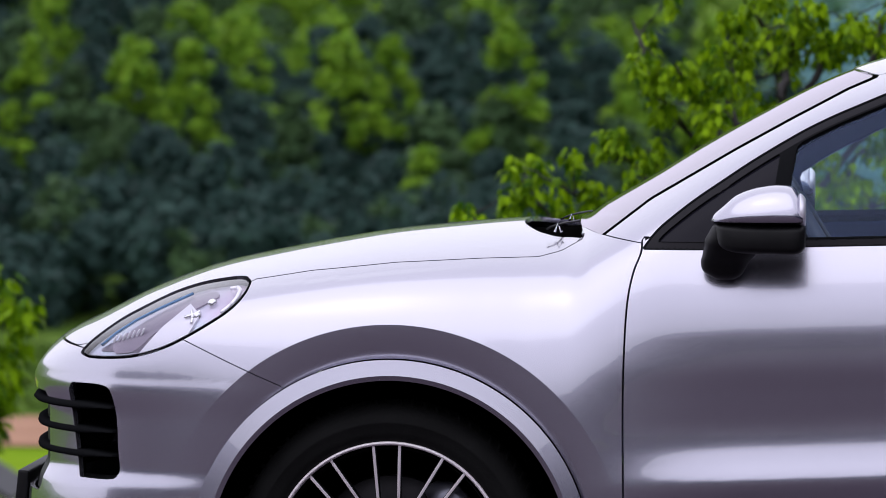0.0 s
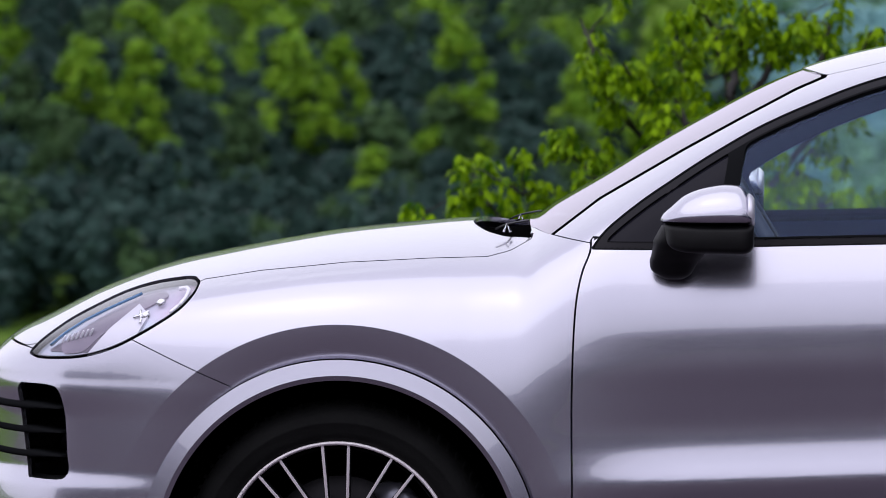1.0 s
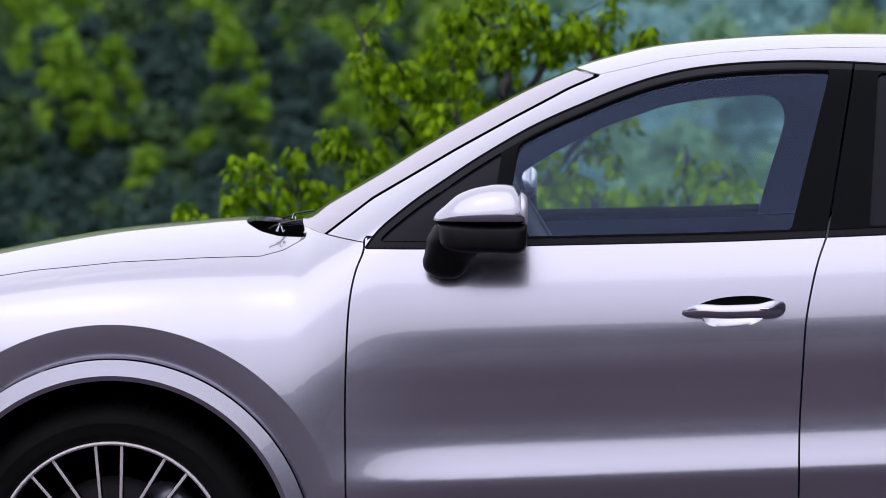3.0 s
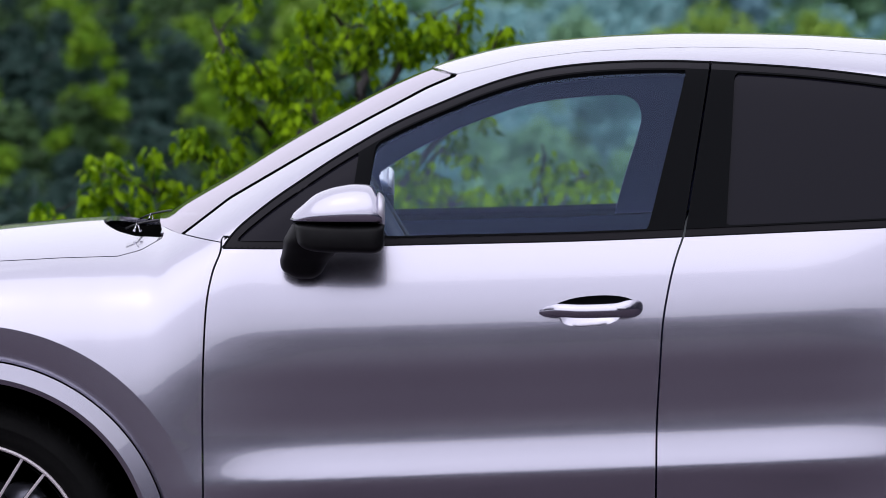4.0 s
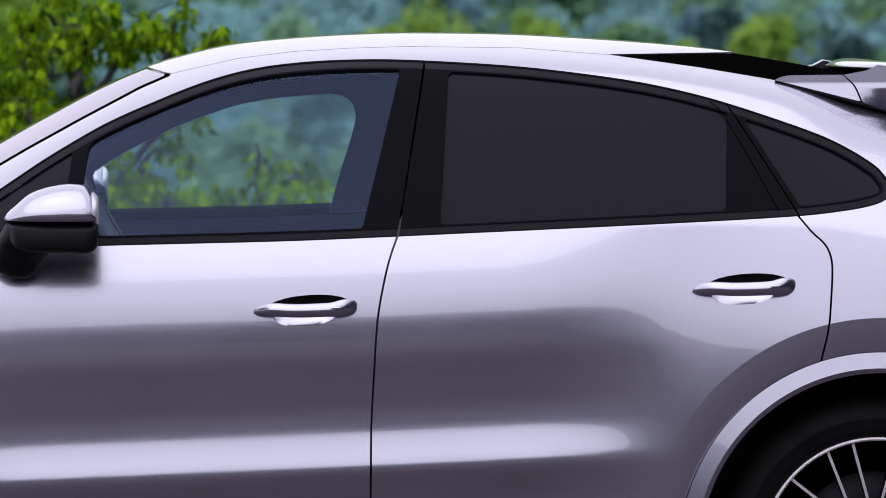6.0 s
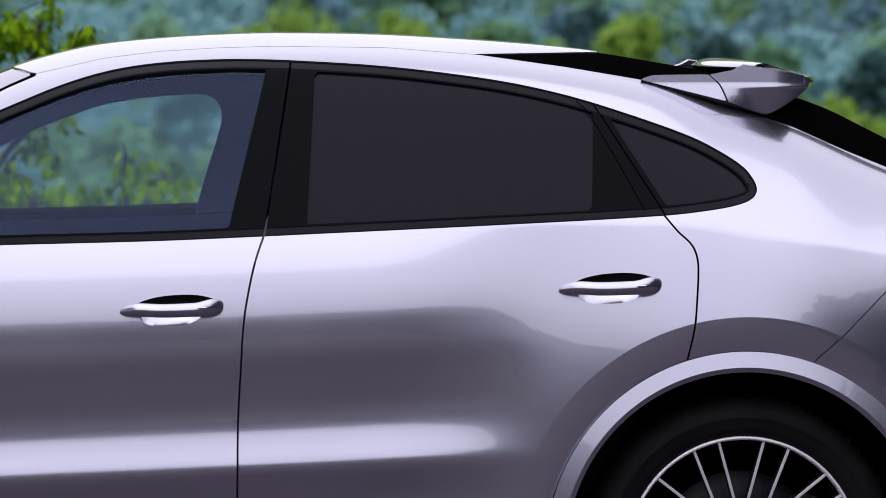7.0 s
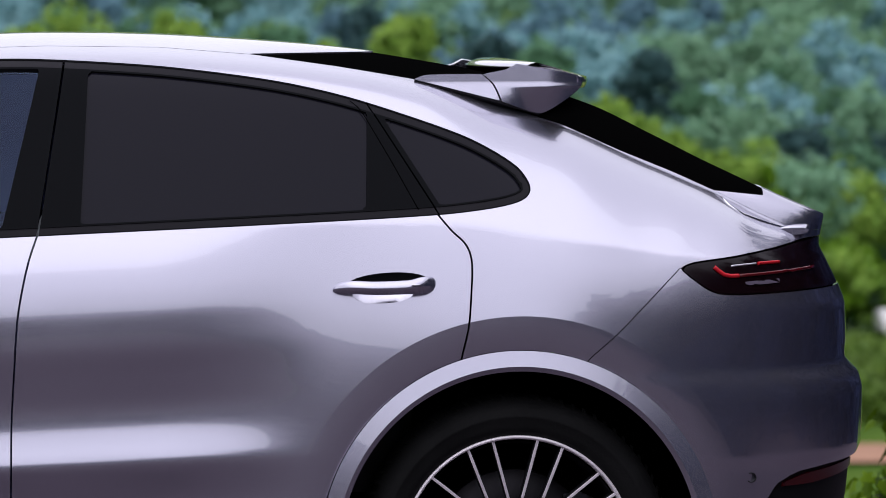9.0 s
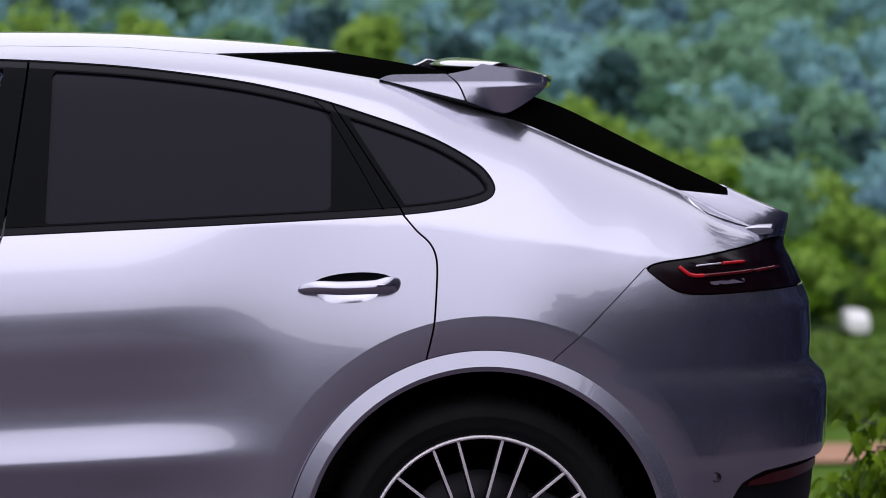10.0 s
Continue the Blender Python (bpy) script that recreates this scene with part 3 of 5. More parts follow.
    across("rear_skirt", skirt.offset(-0.012), SATIN, "black lower rear skirt", flange=0.0)
    shine = skirt.keep(inside([(3.552, 0.515), (3.575, 0.528), (3.64, 0.545), (3.80, 0.562), (3.80, 0.538), (3.66, 0.520)]))
    add("reflector", shine.offset(-0.006), REFLEX, "red reflector strip", flange=0.006)
    wing, skin = skin.split(inside([(-0.7, 0.1), (-0.7, 1.2), (0.46, 1.16), (0.50, 1.153), (0.618, 1.136), (0.63, 1.1), (0.60, 0.1)]), 0.0012)
    add("front_wing", wing, SILVER, "silver painted front wing")

    # screens, roof and tailgate
    pane_line = inside(SEAL + [(1.35, 1.62), (1.35, 1.8), (0.3, 1.8), (0.3, 1.16)])
    joint = right_of((1.118, 1.552), (1.185, 1.538))
    screen, skin = skin.split(lambda p: np.maximum(pane_line(p) + 0.0045, -joint(p)), 0.0)
    seal, skin = skin.split(lambda p: np.maximum(pane_line(p) - 0.0045, -joint(p)))
    add("windscreen_seal", seal.offset(-0.003), UNDER, flange=0)
    across("windscreen", screen.offset(-0.004), SCREEN, "raked windscreen glass", flange=0)
    upper, skin = skin.split(inside(RAIL + [(3.536, 1.185), (3.60, 1.158), (3.66, 1.143), (3.72, 1.135), (4.0, 1.13), (4.0, 1.9), (1.1, 1.9), (1.118, 1.553)]), 0.0004)
    roof, upper = upper.split(lambda p: np.minimum(p[:, 0] - 2.27, 1.584 + 0.012 * (p[:, 0] - 2.28) - p[:, 2]))
    across("roof", roof, SILVER, "silver roof panel")
    dark, upper = upper.split(lambda p: p[:, 0] - 2.93)
    across("roof_glass", dark.offset(-0.004), BLACKGLASS, "black glass rear roof section", flange=0)
    pane, deck = upper.split(lambda p: np.maximum(1.239 - 0.11 * (p[:, 0] - 3.435) - p[:, 2], p[:, 0] - 3.56))
    across("rear_window", pane.offset(-0.003), BLACKGLASS, "black raked rear window", flange=0)
    across("tailgate", deck, SILVER, "silver tailgate deck with lip")
    sills, skin = skin.split(lambda p: np.maximum(p[:, 2] - 0.372, np.abs(p[:, 0] - 1.45) - 1.1))
    add("sill", sills, SATIN, "black sill trim")
    add("side_frame", skin, SILVER, "silver pillars, cantrail and rear quarter")
    return car, lamp, glow, hole


def hole_wall(hole):
    """The walls of an opening, from its rim inwards."""
    T, P, N = hole.T, hole.P, hole.N
    e = np.concatenate([T[:, [0, 1]], T[:, [1, 2]], T[:, [2, 0]]])
    _, first, count = np.unique(np.sort(e, 1), axis=0, return_index=True, return_counts=True)
    rim = e[first[count == 1]]
    m = len(rim)
    a, b = P[rim[:, 0]], P[rim[:, 1]]
    V = np.concatenate([a, b, b + (0, 0.13, 0), a + (0.0, 0.13, 0)])
    i = np.arange(m)
    return mesh_of("intake_wall", V, np.stack([i, i + m, i + 2 * m, i + 3 * m], 1), SATIN, smooth=False)


def pocket_shape(p, grip):
    """1 on the rim of the dish behind a handle: a long flat hollow above the grip, a shorter bowl below."""
    u, v = p[:, 0] - grip[0], p[:, 2] - grip[1] - 0.06 * (p[:, 0] - grip[0])
    above = (np.abs(u - 0.012) / 0.112) ** 2.2 + (np.maximum(v, 0) / 0.036) ** 2
    below = (np.abs(u - 0.003) / 0.080) ** 3.2 + (np.minimum(v, 0) / 0.037) ** 2
    return np.sqrt(np.where(v > 0, above, below))


def handle_set(host, bowl, grip, flip):
    """A dished pocket, the grip across it and its dark end."""
    P = bowl.P.copy()
    d = pocket_shape(P, grip)
    P[:, 1] = (P[:, 1] + 0.020 * np.maximum(0, 1 - d * d) ** 0.8)
    T = bowl.T if flip > 0 else bowl.T[:, ::-1]
    P, T = Skin(P * (1, flip, 1), bowl.N, T), None
    low = P.keep(lambda p: p[:, 2] - grip[1] - 0.002)
    high = P.keep(lambda p: grip[1] + 0.002 - p[:, 2])
    part("handle_pocket", mesh_of("handle_pocket", low.P, low.T, SILVER), SILVER, host, "dished pocket behind the handle")
    # upper dish in black, for the shade deep behind the grip
    part("handle_shade", mesh_of("handle_shade", high.P, high.T, TRIM), TRIM, host, "dish above the handle, coloured dark for its shade")
    y = -float(half_width(np.array([grip[0]]), np.array([grip[1]]))[0])
    x0, x1 = grip[0] - 0.121, grip[0] + 0.128
    st = [(x0, y - 0.004, grip[1] - 0.002, 0.004, 0.004), (x0 + 0.012, y - 0.010, grip[1] + 0.0, 0.009, 0.012), (x0 + 0.045, y - 0.030, grip[1] + 0.003, 0.013, 0.016),
          (x0 + 0.10, y - 0.038, grip[1] + 0.001, 0.014, 0.0165), (x1 - 0.07, y - 0.036, grip[1] + 0.003, 0.014, 0.017), (x1 - 0.03, y - 0.026, grip[1] + 0.007, 0.014, 0.021),
          (x1 - 0.008, y - 0.012, grip[1] + 0.009, 0.010, 0.017), (x1, y - 0.004, grip[1] + 0.010, 0.004, 0.008)]
    bm = loft("x", smooth_stations(st, 40), 28, 1.6)
    bm.transform(Matrix.Diagonal((1, flip, 1, 1)))
    if flip < 0:
        bmesh.ops.reverse_faces(bm, faces=bm.faces[:])
    g = part("door_handle", bm, SILVER, host, "silver pull handle")
    bm = box(0.022, 0.003, 0.004, pose(x1 - 0.052, flip * (y - 0.0495), grip[1] + 0.008), 0.001)
    part("key_slot", bm, CHROME, g)


CAR, LAMP_SKIN, TAIL_SKIN, INTAKE_SKIN = build_car()


def on_side(points, side, out):
    """Side-view points laid on the body's surface."""
    fine = []
    for (x0, z0), (x1, z1) in zip(points, points[1:]):
        fine += [(x0 + (x1 - x0) * k / 5, z0 + (z1 - z0) * k / 5) for k in range(5)]
    fine.append(points[-1])
    return [(x, -side * (float(half_width(np.array([x]), np.array([z]))[0]) + out), z) for x, z in fine]


def build_lamps():
    for side in (1, -1):
        f = (lambda s: s) if side > 0 else (lambda s: s.mirrored())
        flat = Matrix.Diagonal((1, side, 1, 1))
        lamp = part("headlamp", f(LAMP_SKIN.offset(-0.013)).mesh("headlamp", LAMP_BOWL, 0), LAMP_BOWL, CAR, "clear headlamp with grey reflector, tinted for the lens's iridescent sheen")
        part("lens", f(LAMP_SKIN.offset(-0.001)).mesh("lens", LAMPGLASS, 0), LAMPGLASS, lamp, "clear lens")
        rimmed = LAMP_SKIN.keep(lambda p: -inside(rounded(HEADLAMP))(p) - 0.0055)
        part("lamp_rim", f(rimmed.offset(-0.002)).mesh("lamp_rim", TRIM, 0.012), TRIM, lamp, "black lamp rim")
        low = LAMP_SKIN.keep(inside([(-0.74, 0.868), (-0.62, 0.868), (-0.585, 0.89), (-0.60, 0.91), (-0.66, 0.905), (-0.72, 0.885)]))
        part("lamp_mask", f(low.offset(-0.010)).mesh("lamp_mask", MASK, 0.01), MASK, lamp, "dark inner mask")
        fin = LAMP_SKIN.keep(inside([(-0.63, 0.86), (-0.56, 0.868), (-0.50, 0.91), (-0.47, 0.965), (-0.50, 0.99), (-0.57, 0.93)]))
        part("light_guide", f(fin.offset(-0.007)).mesh("light_guide", GREYLIT, 0.006), GREYLIT, lamp, "bright reflector blade")
        band = LAMP_SKIN.keep(inside(rounded([(-0.705, 0.887), (-0.61, 0.950), (-0.50, 1.006), (-0.435, 1.020), (-0.428, 1.010), (-0.512, 0.964), (-0.59, 0.915), (-0.64, 0.870), (-0.695, 0.862)])))
        part("lamp_band", f(band.offset(-0.009)).mesh("lamp_band", LAMP_MAUVE, 0.004), LAMP_MAUVE, lamp, "dull mauve inner housing")
        # blue tube in place of the iridescent sheen near the lamp's upper edge
        part("sheen_line", tube(on_side([(-0.726, 0.876), (-0.69, 0.906), (-0.64, 0.938), (-0.58, 0.968), (-0.50, 1.004)], side, -0.007), 0.0042, 8), LAMP_SHEEN, lamp, "blue line put in for an iridescent sheen along the housing")
        for k in range(7):
            x, z = -0.690 + 0.0125 * k, 0.893 + 0.0035 * k
            w = float(half_width(np.array([x]), np.array([z]))[0])
            part("lamp_rib", box(0.005, 0.006, 0.020, flat @ pose(x, -w + 0.009, z, 0, 25, 0), 0.001), GREYLIT, lamp, "pale moulded rib")
        for x, z in ((-0.475, 0.955), (-0.44, 0.985)):
            w = float(half_width(np.array([x]), np.array([z]))[0])
            bm = lathe([(0.001, -0.006), (0.008, -0.004), (0.012, 0.0), (0.012, 0.02), (0.001, 0.02)], 20, flat @ pose(x, -w + 0.014, z))
            part("projector", bm, CHROME, lamp, "small projector lens")
        for pts, thick in (([(-0.506, 0.952), (-0.492, 0.956), (-0.467, 0.967)], 0.0042), ([(-0.488, 0.938), (-0.486, 0.952), (-0.490, 0.968)], 0.0040)):
            part("lamp_fin", tube(on_side(pts, side, -0.008), thick, 8), CHROME, lamp, "bright crossed fin")
        part("day_light", tube(on_side([(-0.4137, 0.964), (-0.392, 0.982), (-0.3785, 0.999), (-0.374, 1.016), (-0.384, 1.022), (-0.402, 1.018)], side, -0.008), 0.0055, 8), GREYLIT, lamp, "pale curved day light")
        tailing = part("tail_lamp", f(TAIL_SKIN.offset(-0.002)).mesh("tail_lamp", LENS_DARK, 0.02), LENS_DARK, CAR, "smoked tail lamp")
        # the pale upper line stands for a glint on the lens
        for pts, thick, stuff, words in (([(3.387, 1.061), (3.398, 1.052), (3.412, 1.042), (3.428, 1.0385), (3.45, 1.0385)], 0.0052, RED, "bright red end of the light strip"), ([(3.45, 1.0385), (3.52, 1.0415), (3.60, 1.046), (3.67, 1.050)], 0.0046, LENS_RED, "dark red light strip"),
                                         ([(3.432, 1.0625), (3.465, 1.0650), (3.50, 1.0668)], 0.0022, GREYLIT, "pale line painted for a glint on the lens"), ([(3.505, 1.0665), (3.535, 1.0675), (3.566, 1.0680)], 0.0042, RED, "bright red upper strip")):
            part("light_strip", tube(on_side(pts, side, 0.0), thick, 8), stuff, tailing, words)
        glint = TAIL_SKIN.keep(inside([(3.46, 1.023), (3.57, 1.029), (3.58, 1.020), (3.47, 1.014)]))
        part("reverse_strip", f(glint.offset(0.001)).mesh("reverse_strip", MASK, 0.002), MASK, tailing, "grey reversing strip")
        ws = float(half_width(np.array([3.476]), np.array([0.545]))[0])
        part("parking_sensor", lathe([(0.0105, 0.01), (0.0105, -0.0015), (0.0125, -0.0015), (0.0125, 0.01)], 24, Matrix.Translation((3.476, -side * (ws + 0.0025), 0.545)) @ flat), RIM_DARK, CAR, "dark ring of the round parking sensor")


LENS_DARK = mat("smoked_lens", (0.006, 0.002, 0.003), 0.12, Specular_IOR_Level=0.25)
build_lamps()


def build_front():
    """Blades that run round the nose through both side intakes, and the plate holder."""
    for z, out in ((0.727, 0.012), (0.667, 0.005), (0.608, 0.005)):
        xs = np.linspace(float(nose(np.array([z]))[0]) + 0.0005, -0.69, 160)
        ws = half_width(xs, np.full(160, z))
        line = [(float(np.interp(w, ws, xs)), w) for w in np.linspace(0.02, float(ws[-1]), 22)]
        line = [(x, -w) for x, w in reversed(line)] + line
        bm = bmesh.new()
        rows = []
        for i, (x, y) in enumerate(line):
            q = line[min(i + 1, len(line) - 1)]
            p = line[max(i - 1, 0)]
            t = Vector((q[0] - p[0], q[1] - p[1], 0)).normalized()
            n = Vector((-t.y, t.x, 0))
            if n.x > 0 and abs(y) < 0.5:
                n = -n
            if n.y * y < 0 and abs(y) >= 0.5:
                n = -n
            edge = min(1.0, (abs(line[0][1]) - abs(y)) / 0.12 + 0.25)
            h = 0.0092 * edge
            rows.append([bm.verts.new(Vector((x, y, z + dz)) + n * o) for o, dz in ((out, -0.002), (out * 0.5, h * 0.8), (-0.01, h), (-0.07, h), (-0.07, -h), (-0.01, -h), (out * 0.5, -h * 0.9))])
        for r1, r2 in zip(rows, rows[1:]):
            for k in range(7):
                bm.faces.new((r1[k], r1[(k + 1) % 7], r2[(k + 1) % 7], r2[k])).smooth = True
        bm.faces.new(rows[0]), bm.faces.new(rows[-1])
        bmesh.ops.recalc_face_normals(bm, faces=bm.faces[:])
        part("intake_blade", bm, TRIM, CAR, "gloss black intake blade")
    part("plate_holder", box(0.03, 0.54, 0.12, pose(-0.995, 0, 0.47, 0, 6, 0), 0.006), SATIN, CAR, "dark number plate holder")


build_front()


def build_wheels():
    first = None
    for x, y, turn in ((0.0, -0.80, 0), (AXLE, -0.80, 18), (0.0, 0.80, 0), (AXLE, 0.80, 18)):
        at = pose(x, y, HUB_Z, 0, turn, 0 if y < 0 else 180)
        if first:
            w = copy_thing(first, at)
            continue
        # barrel and lip
        first = part("wheel", lathe([(0.262, 0.14), (0.262, -0.05), (0.268, -0.10), (0.272, -0.118)], 96), RIM_DARK, CAR, "alloy wheel with thin paired spokes")
        first.matrix_basis = at
        part("rim_lip", lathe([(0.276, -0.110), (0.2785, -0.128), (0.2815, -0.132), (0.2865, -0.130), (0.288, -0.118), (0.285, -0.10)], 96), ALLOY, first, "machined rim lip")
        prof = [(0.281, -0.10), (0.287, -0.124), (0.297, -0.134), (0.312, -0.139), (0.330, -0.1405), (0.333, -0.1425), (0.337, -0.1405), (0.350, -0.136), (0.362, -0.126), (0.371, -0.112), (0.376, -0.095), (0.379, -0.06), (0.380, 0.0), (0.378, 0.06), (0.371, 0.112), (0.345, 0.138), (0.281, 0.12)]
        tyre = part("tyre", lathe(prof, 96), RUBBER, first, "black road tyre with rounded shoulder")
        bm = bmesh.new()
        for k in range(80):
            b2 = box(0.010, 0.05, 0.004, pose(0, 0, 0, 0, 360 * k / 80, 0) @ pose(0, -0.088, 0.3765, 18, 0, 12), 0.0012, 1)
            me = bpy.data.meshes.new("tread")
            b2.to_mesh(me)
            b2.free()
            bm.from_mesh(me)
            bpy.data.meshes.remove(me)
        part("tread", bm, RUBBER, first, "tread blocks on the shoulder")
        spoke_mesh = face_mesh = None
        for k in range(10):
            for s in (-1, 1):
                a, b = radians(36 * k + 109 + 11.4 * s), radians(36 * k + 109 + 2.5 * s)
                p, q = Vector((0.279 * math.cos(a), -0.121, 0.279 * math.sin(a))), Vector((0.08 * math.cos(b), -0.088, 0.08 * math.sin(b)))
                d, n = p - q, (p + q) / 2
                m = Matrix.Translation(n) @ d.to_track_quat("Z", "Y").to_matrix().to_4x4()
                o1 = part("spoke", box(0.0105, 0.034, d.length, None, 0.002) if spoke_mesh is None else spoke_mesh, RIM_DARK, first)
                spoke_mesh = o1.data
                up = (Vector((0, 1, 0)) - d.normalized() * d.normalized().y).normalized()
                z, yv = d.normalized(), up
                xv = yv.cross(z)
                m = Matrix.Translation(n + yv * 0.017) @ Matrix((xv, yv, z)).transposed().to_4x4()
                o1.matrix_basis = m
                o2 = part("spoke_face", box(0.0072, 0.003, d.length, None, 0.0008) if face_mesh is None else face_mesh, ALLOY, first)
                face_mesh = o2.data
                o2.matrix_basis = m @ Matrix.Translation((0, -0.0185, 0))
        part("hub", lathe([(0.001, -0.10), (0.03, -0.10), (0.036, -0.09), (0.09, -0.075), (0.1, -0.05), (0.1, 0.0), (0.001, 0.0)], 48), RIM_DARK, first)
        part("hub_cap", lathe([(0.001, -0.112), (0.025, -0.110), (0.032, -0.102), (0.032, -0.09)], 36), CHROME, first, "round hub cap")
        part("brake_disc", lathe([(0.10, -0.025), (0.195, -0.025), (0.197, -0.022), (0.197, 0.01), (0.10, 0.01)], 64), DISC, first, "steel brake disc")
        bm = loft("x", smooth_stations([(-0.11, -0.03, 0.0, 0.02, 0.02), (-0.08, -0.035, 0.02, 0.035, 0.04), (0.0, -0.038, 0.03, 0.04, 0.045), (0.08, -0.035, 0.02, 0.035, 0.04), (0.11, -0.03, 0.0, 0.02, 0.02)], 12), 16, 3)
        bm.transform(pose(0, 0, 0, 0, 62, 0) @ pose(0, 0, 0.165))
        part("brake_caliper", bm, CALIPER, first, "silver brake caliper")
    for x in (0.0, AXLE):
        for side in (-1, 1):
            bm = bmesh.new()
            n = 40
            rows = []
            for k in range(n + 1):
                a = math.pi * (-0.08 + 1.16 * k / n)
                rows.append([bm.verts.new((x + r * math.cos(a), side * y, HUB_Z + r * math.sin(a))) for r, y in ((0.470, 0.962), (0.475, 0.93), (0.468, 0.50), (0.05, 0.50))])
            for a, b in zip(rows, rows[1:]):
                for i in range(3):
                    bm.faces.new((a[i], b[i], b[i + 1], a[i + 1]))
            part("wheel_arch_liner", bm, UNDER, CAR, "black wheel arch liner")


build_wheels()


def build_mirrors():
    cap = [(0.786, -1.05, 1.197, 0.015, 0.006), (0.792, -1.05, 1.197, 0.045, 0.016), (0.81, -1.05, 1.197, 0.075, 0.032), (0.85, -1.055, 1.197, 0.098, 0.064), (0.90, -1.06, 1.197, 0.108, 0.081),
           (0.945, -1.06, 1.197, 0.11, 0.087), (0.975, -1.06, 1.197, 0.108, 0.085), (0.995, -1.06, 1.197, 0.104, 0.068), (1.006, -1.06, 1.197, 0.10, 0.046)]
    rim = [(0.998, -1.06, 1.222, 0.102, 0.042), (1.006, -1.06, 1.220, 0.102, 0.038), (1.0115, -1.06, 1.218, 0.095, 0.032)]
    low = [(0.797, -1.05, 1.178, 0.03, 0.012), (0.803, -1.05, 1.168, 0.06, 0.022), (0.82, -1.05, 1.161, 0.085, 0.031), (0.86, -1.055, 1.157, 0.10, 0.035), (0.94, -1.06, 1.1555, 0.104, 0.0355),
           (0.98, -1.06, 1.1550, 0.104, 0.0365), (1.000, -1.06, 1.157, 0.10, 0.034), (1.010, -1.06, 1.161, 0.09, 0.028)]
    foot = [(1.0535, 0.818, -0.965, 0.020, 0.02), (1.062, 0.8175, -0.97, 0.036, 0.04), (1.075, 0.8135, -0.975, 0.050, 0.05), (1.0955, 0.817, -0.985, 0.058, 0.06), (1.116, 0.828, -1.0, 0.064, 0.07), (1.143, 0.838, -1.02, 0.070, 0.08), (1.17, 0.836, -1.03, 0.056, 0.075), (1.187, 0.835, -1.04, 0.045, 0.06)]
    for side in (1, -1):
        def put(name, stations, axis, material, parent, label="", n=26, power=2.4, steps=36):
            bm = loft(axis, smooth_stations(stations, n), steps, power)
            if name == "mirror_cap":
                for v in bm.verts:
                    v.co.z = max(v.co.z, 1.197)
            if side < 0:
                bm.transform(Matrix.Diagonal((1, -1, 1, 1)))
                bmesh.ops.reverse_faces(bm, faces=bm.faces[:])
            return part(name, bm, material, parent, label)
        base = put("door_mirror", low, "x", SATIN, CAR, "door mirror with black lower housing", power=5.0)
        put("mirror_cap", cap, "x", SILVER, base, "silver mirror cap")
        put("mirror_foot", foot, "z", SATIN, base, "black mirror foot")
        put("mirror_rim", rim, "x", GREYLIT, base, "pale rim round the mirror glass", 6)
        put("indicator_strip", [(0.793, -1.05, 1.1945, 0.05, 0.0025), (0.90, -1.055, 1.1945, 0.104, 0.0025), (1.002, -1.06, 1.1945, 0.104, 0.0025)], "x", TRIM, base, "", 12)


build_mirrors()


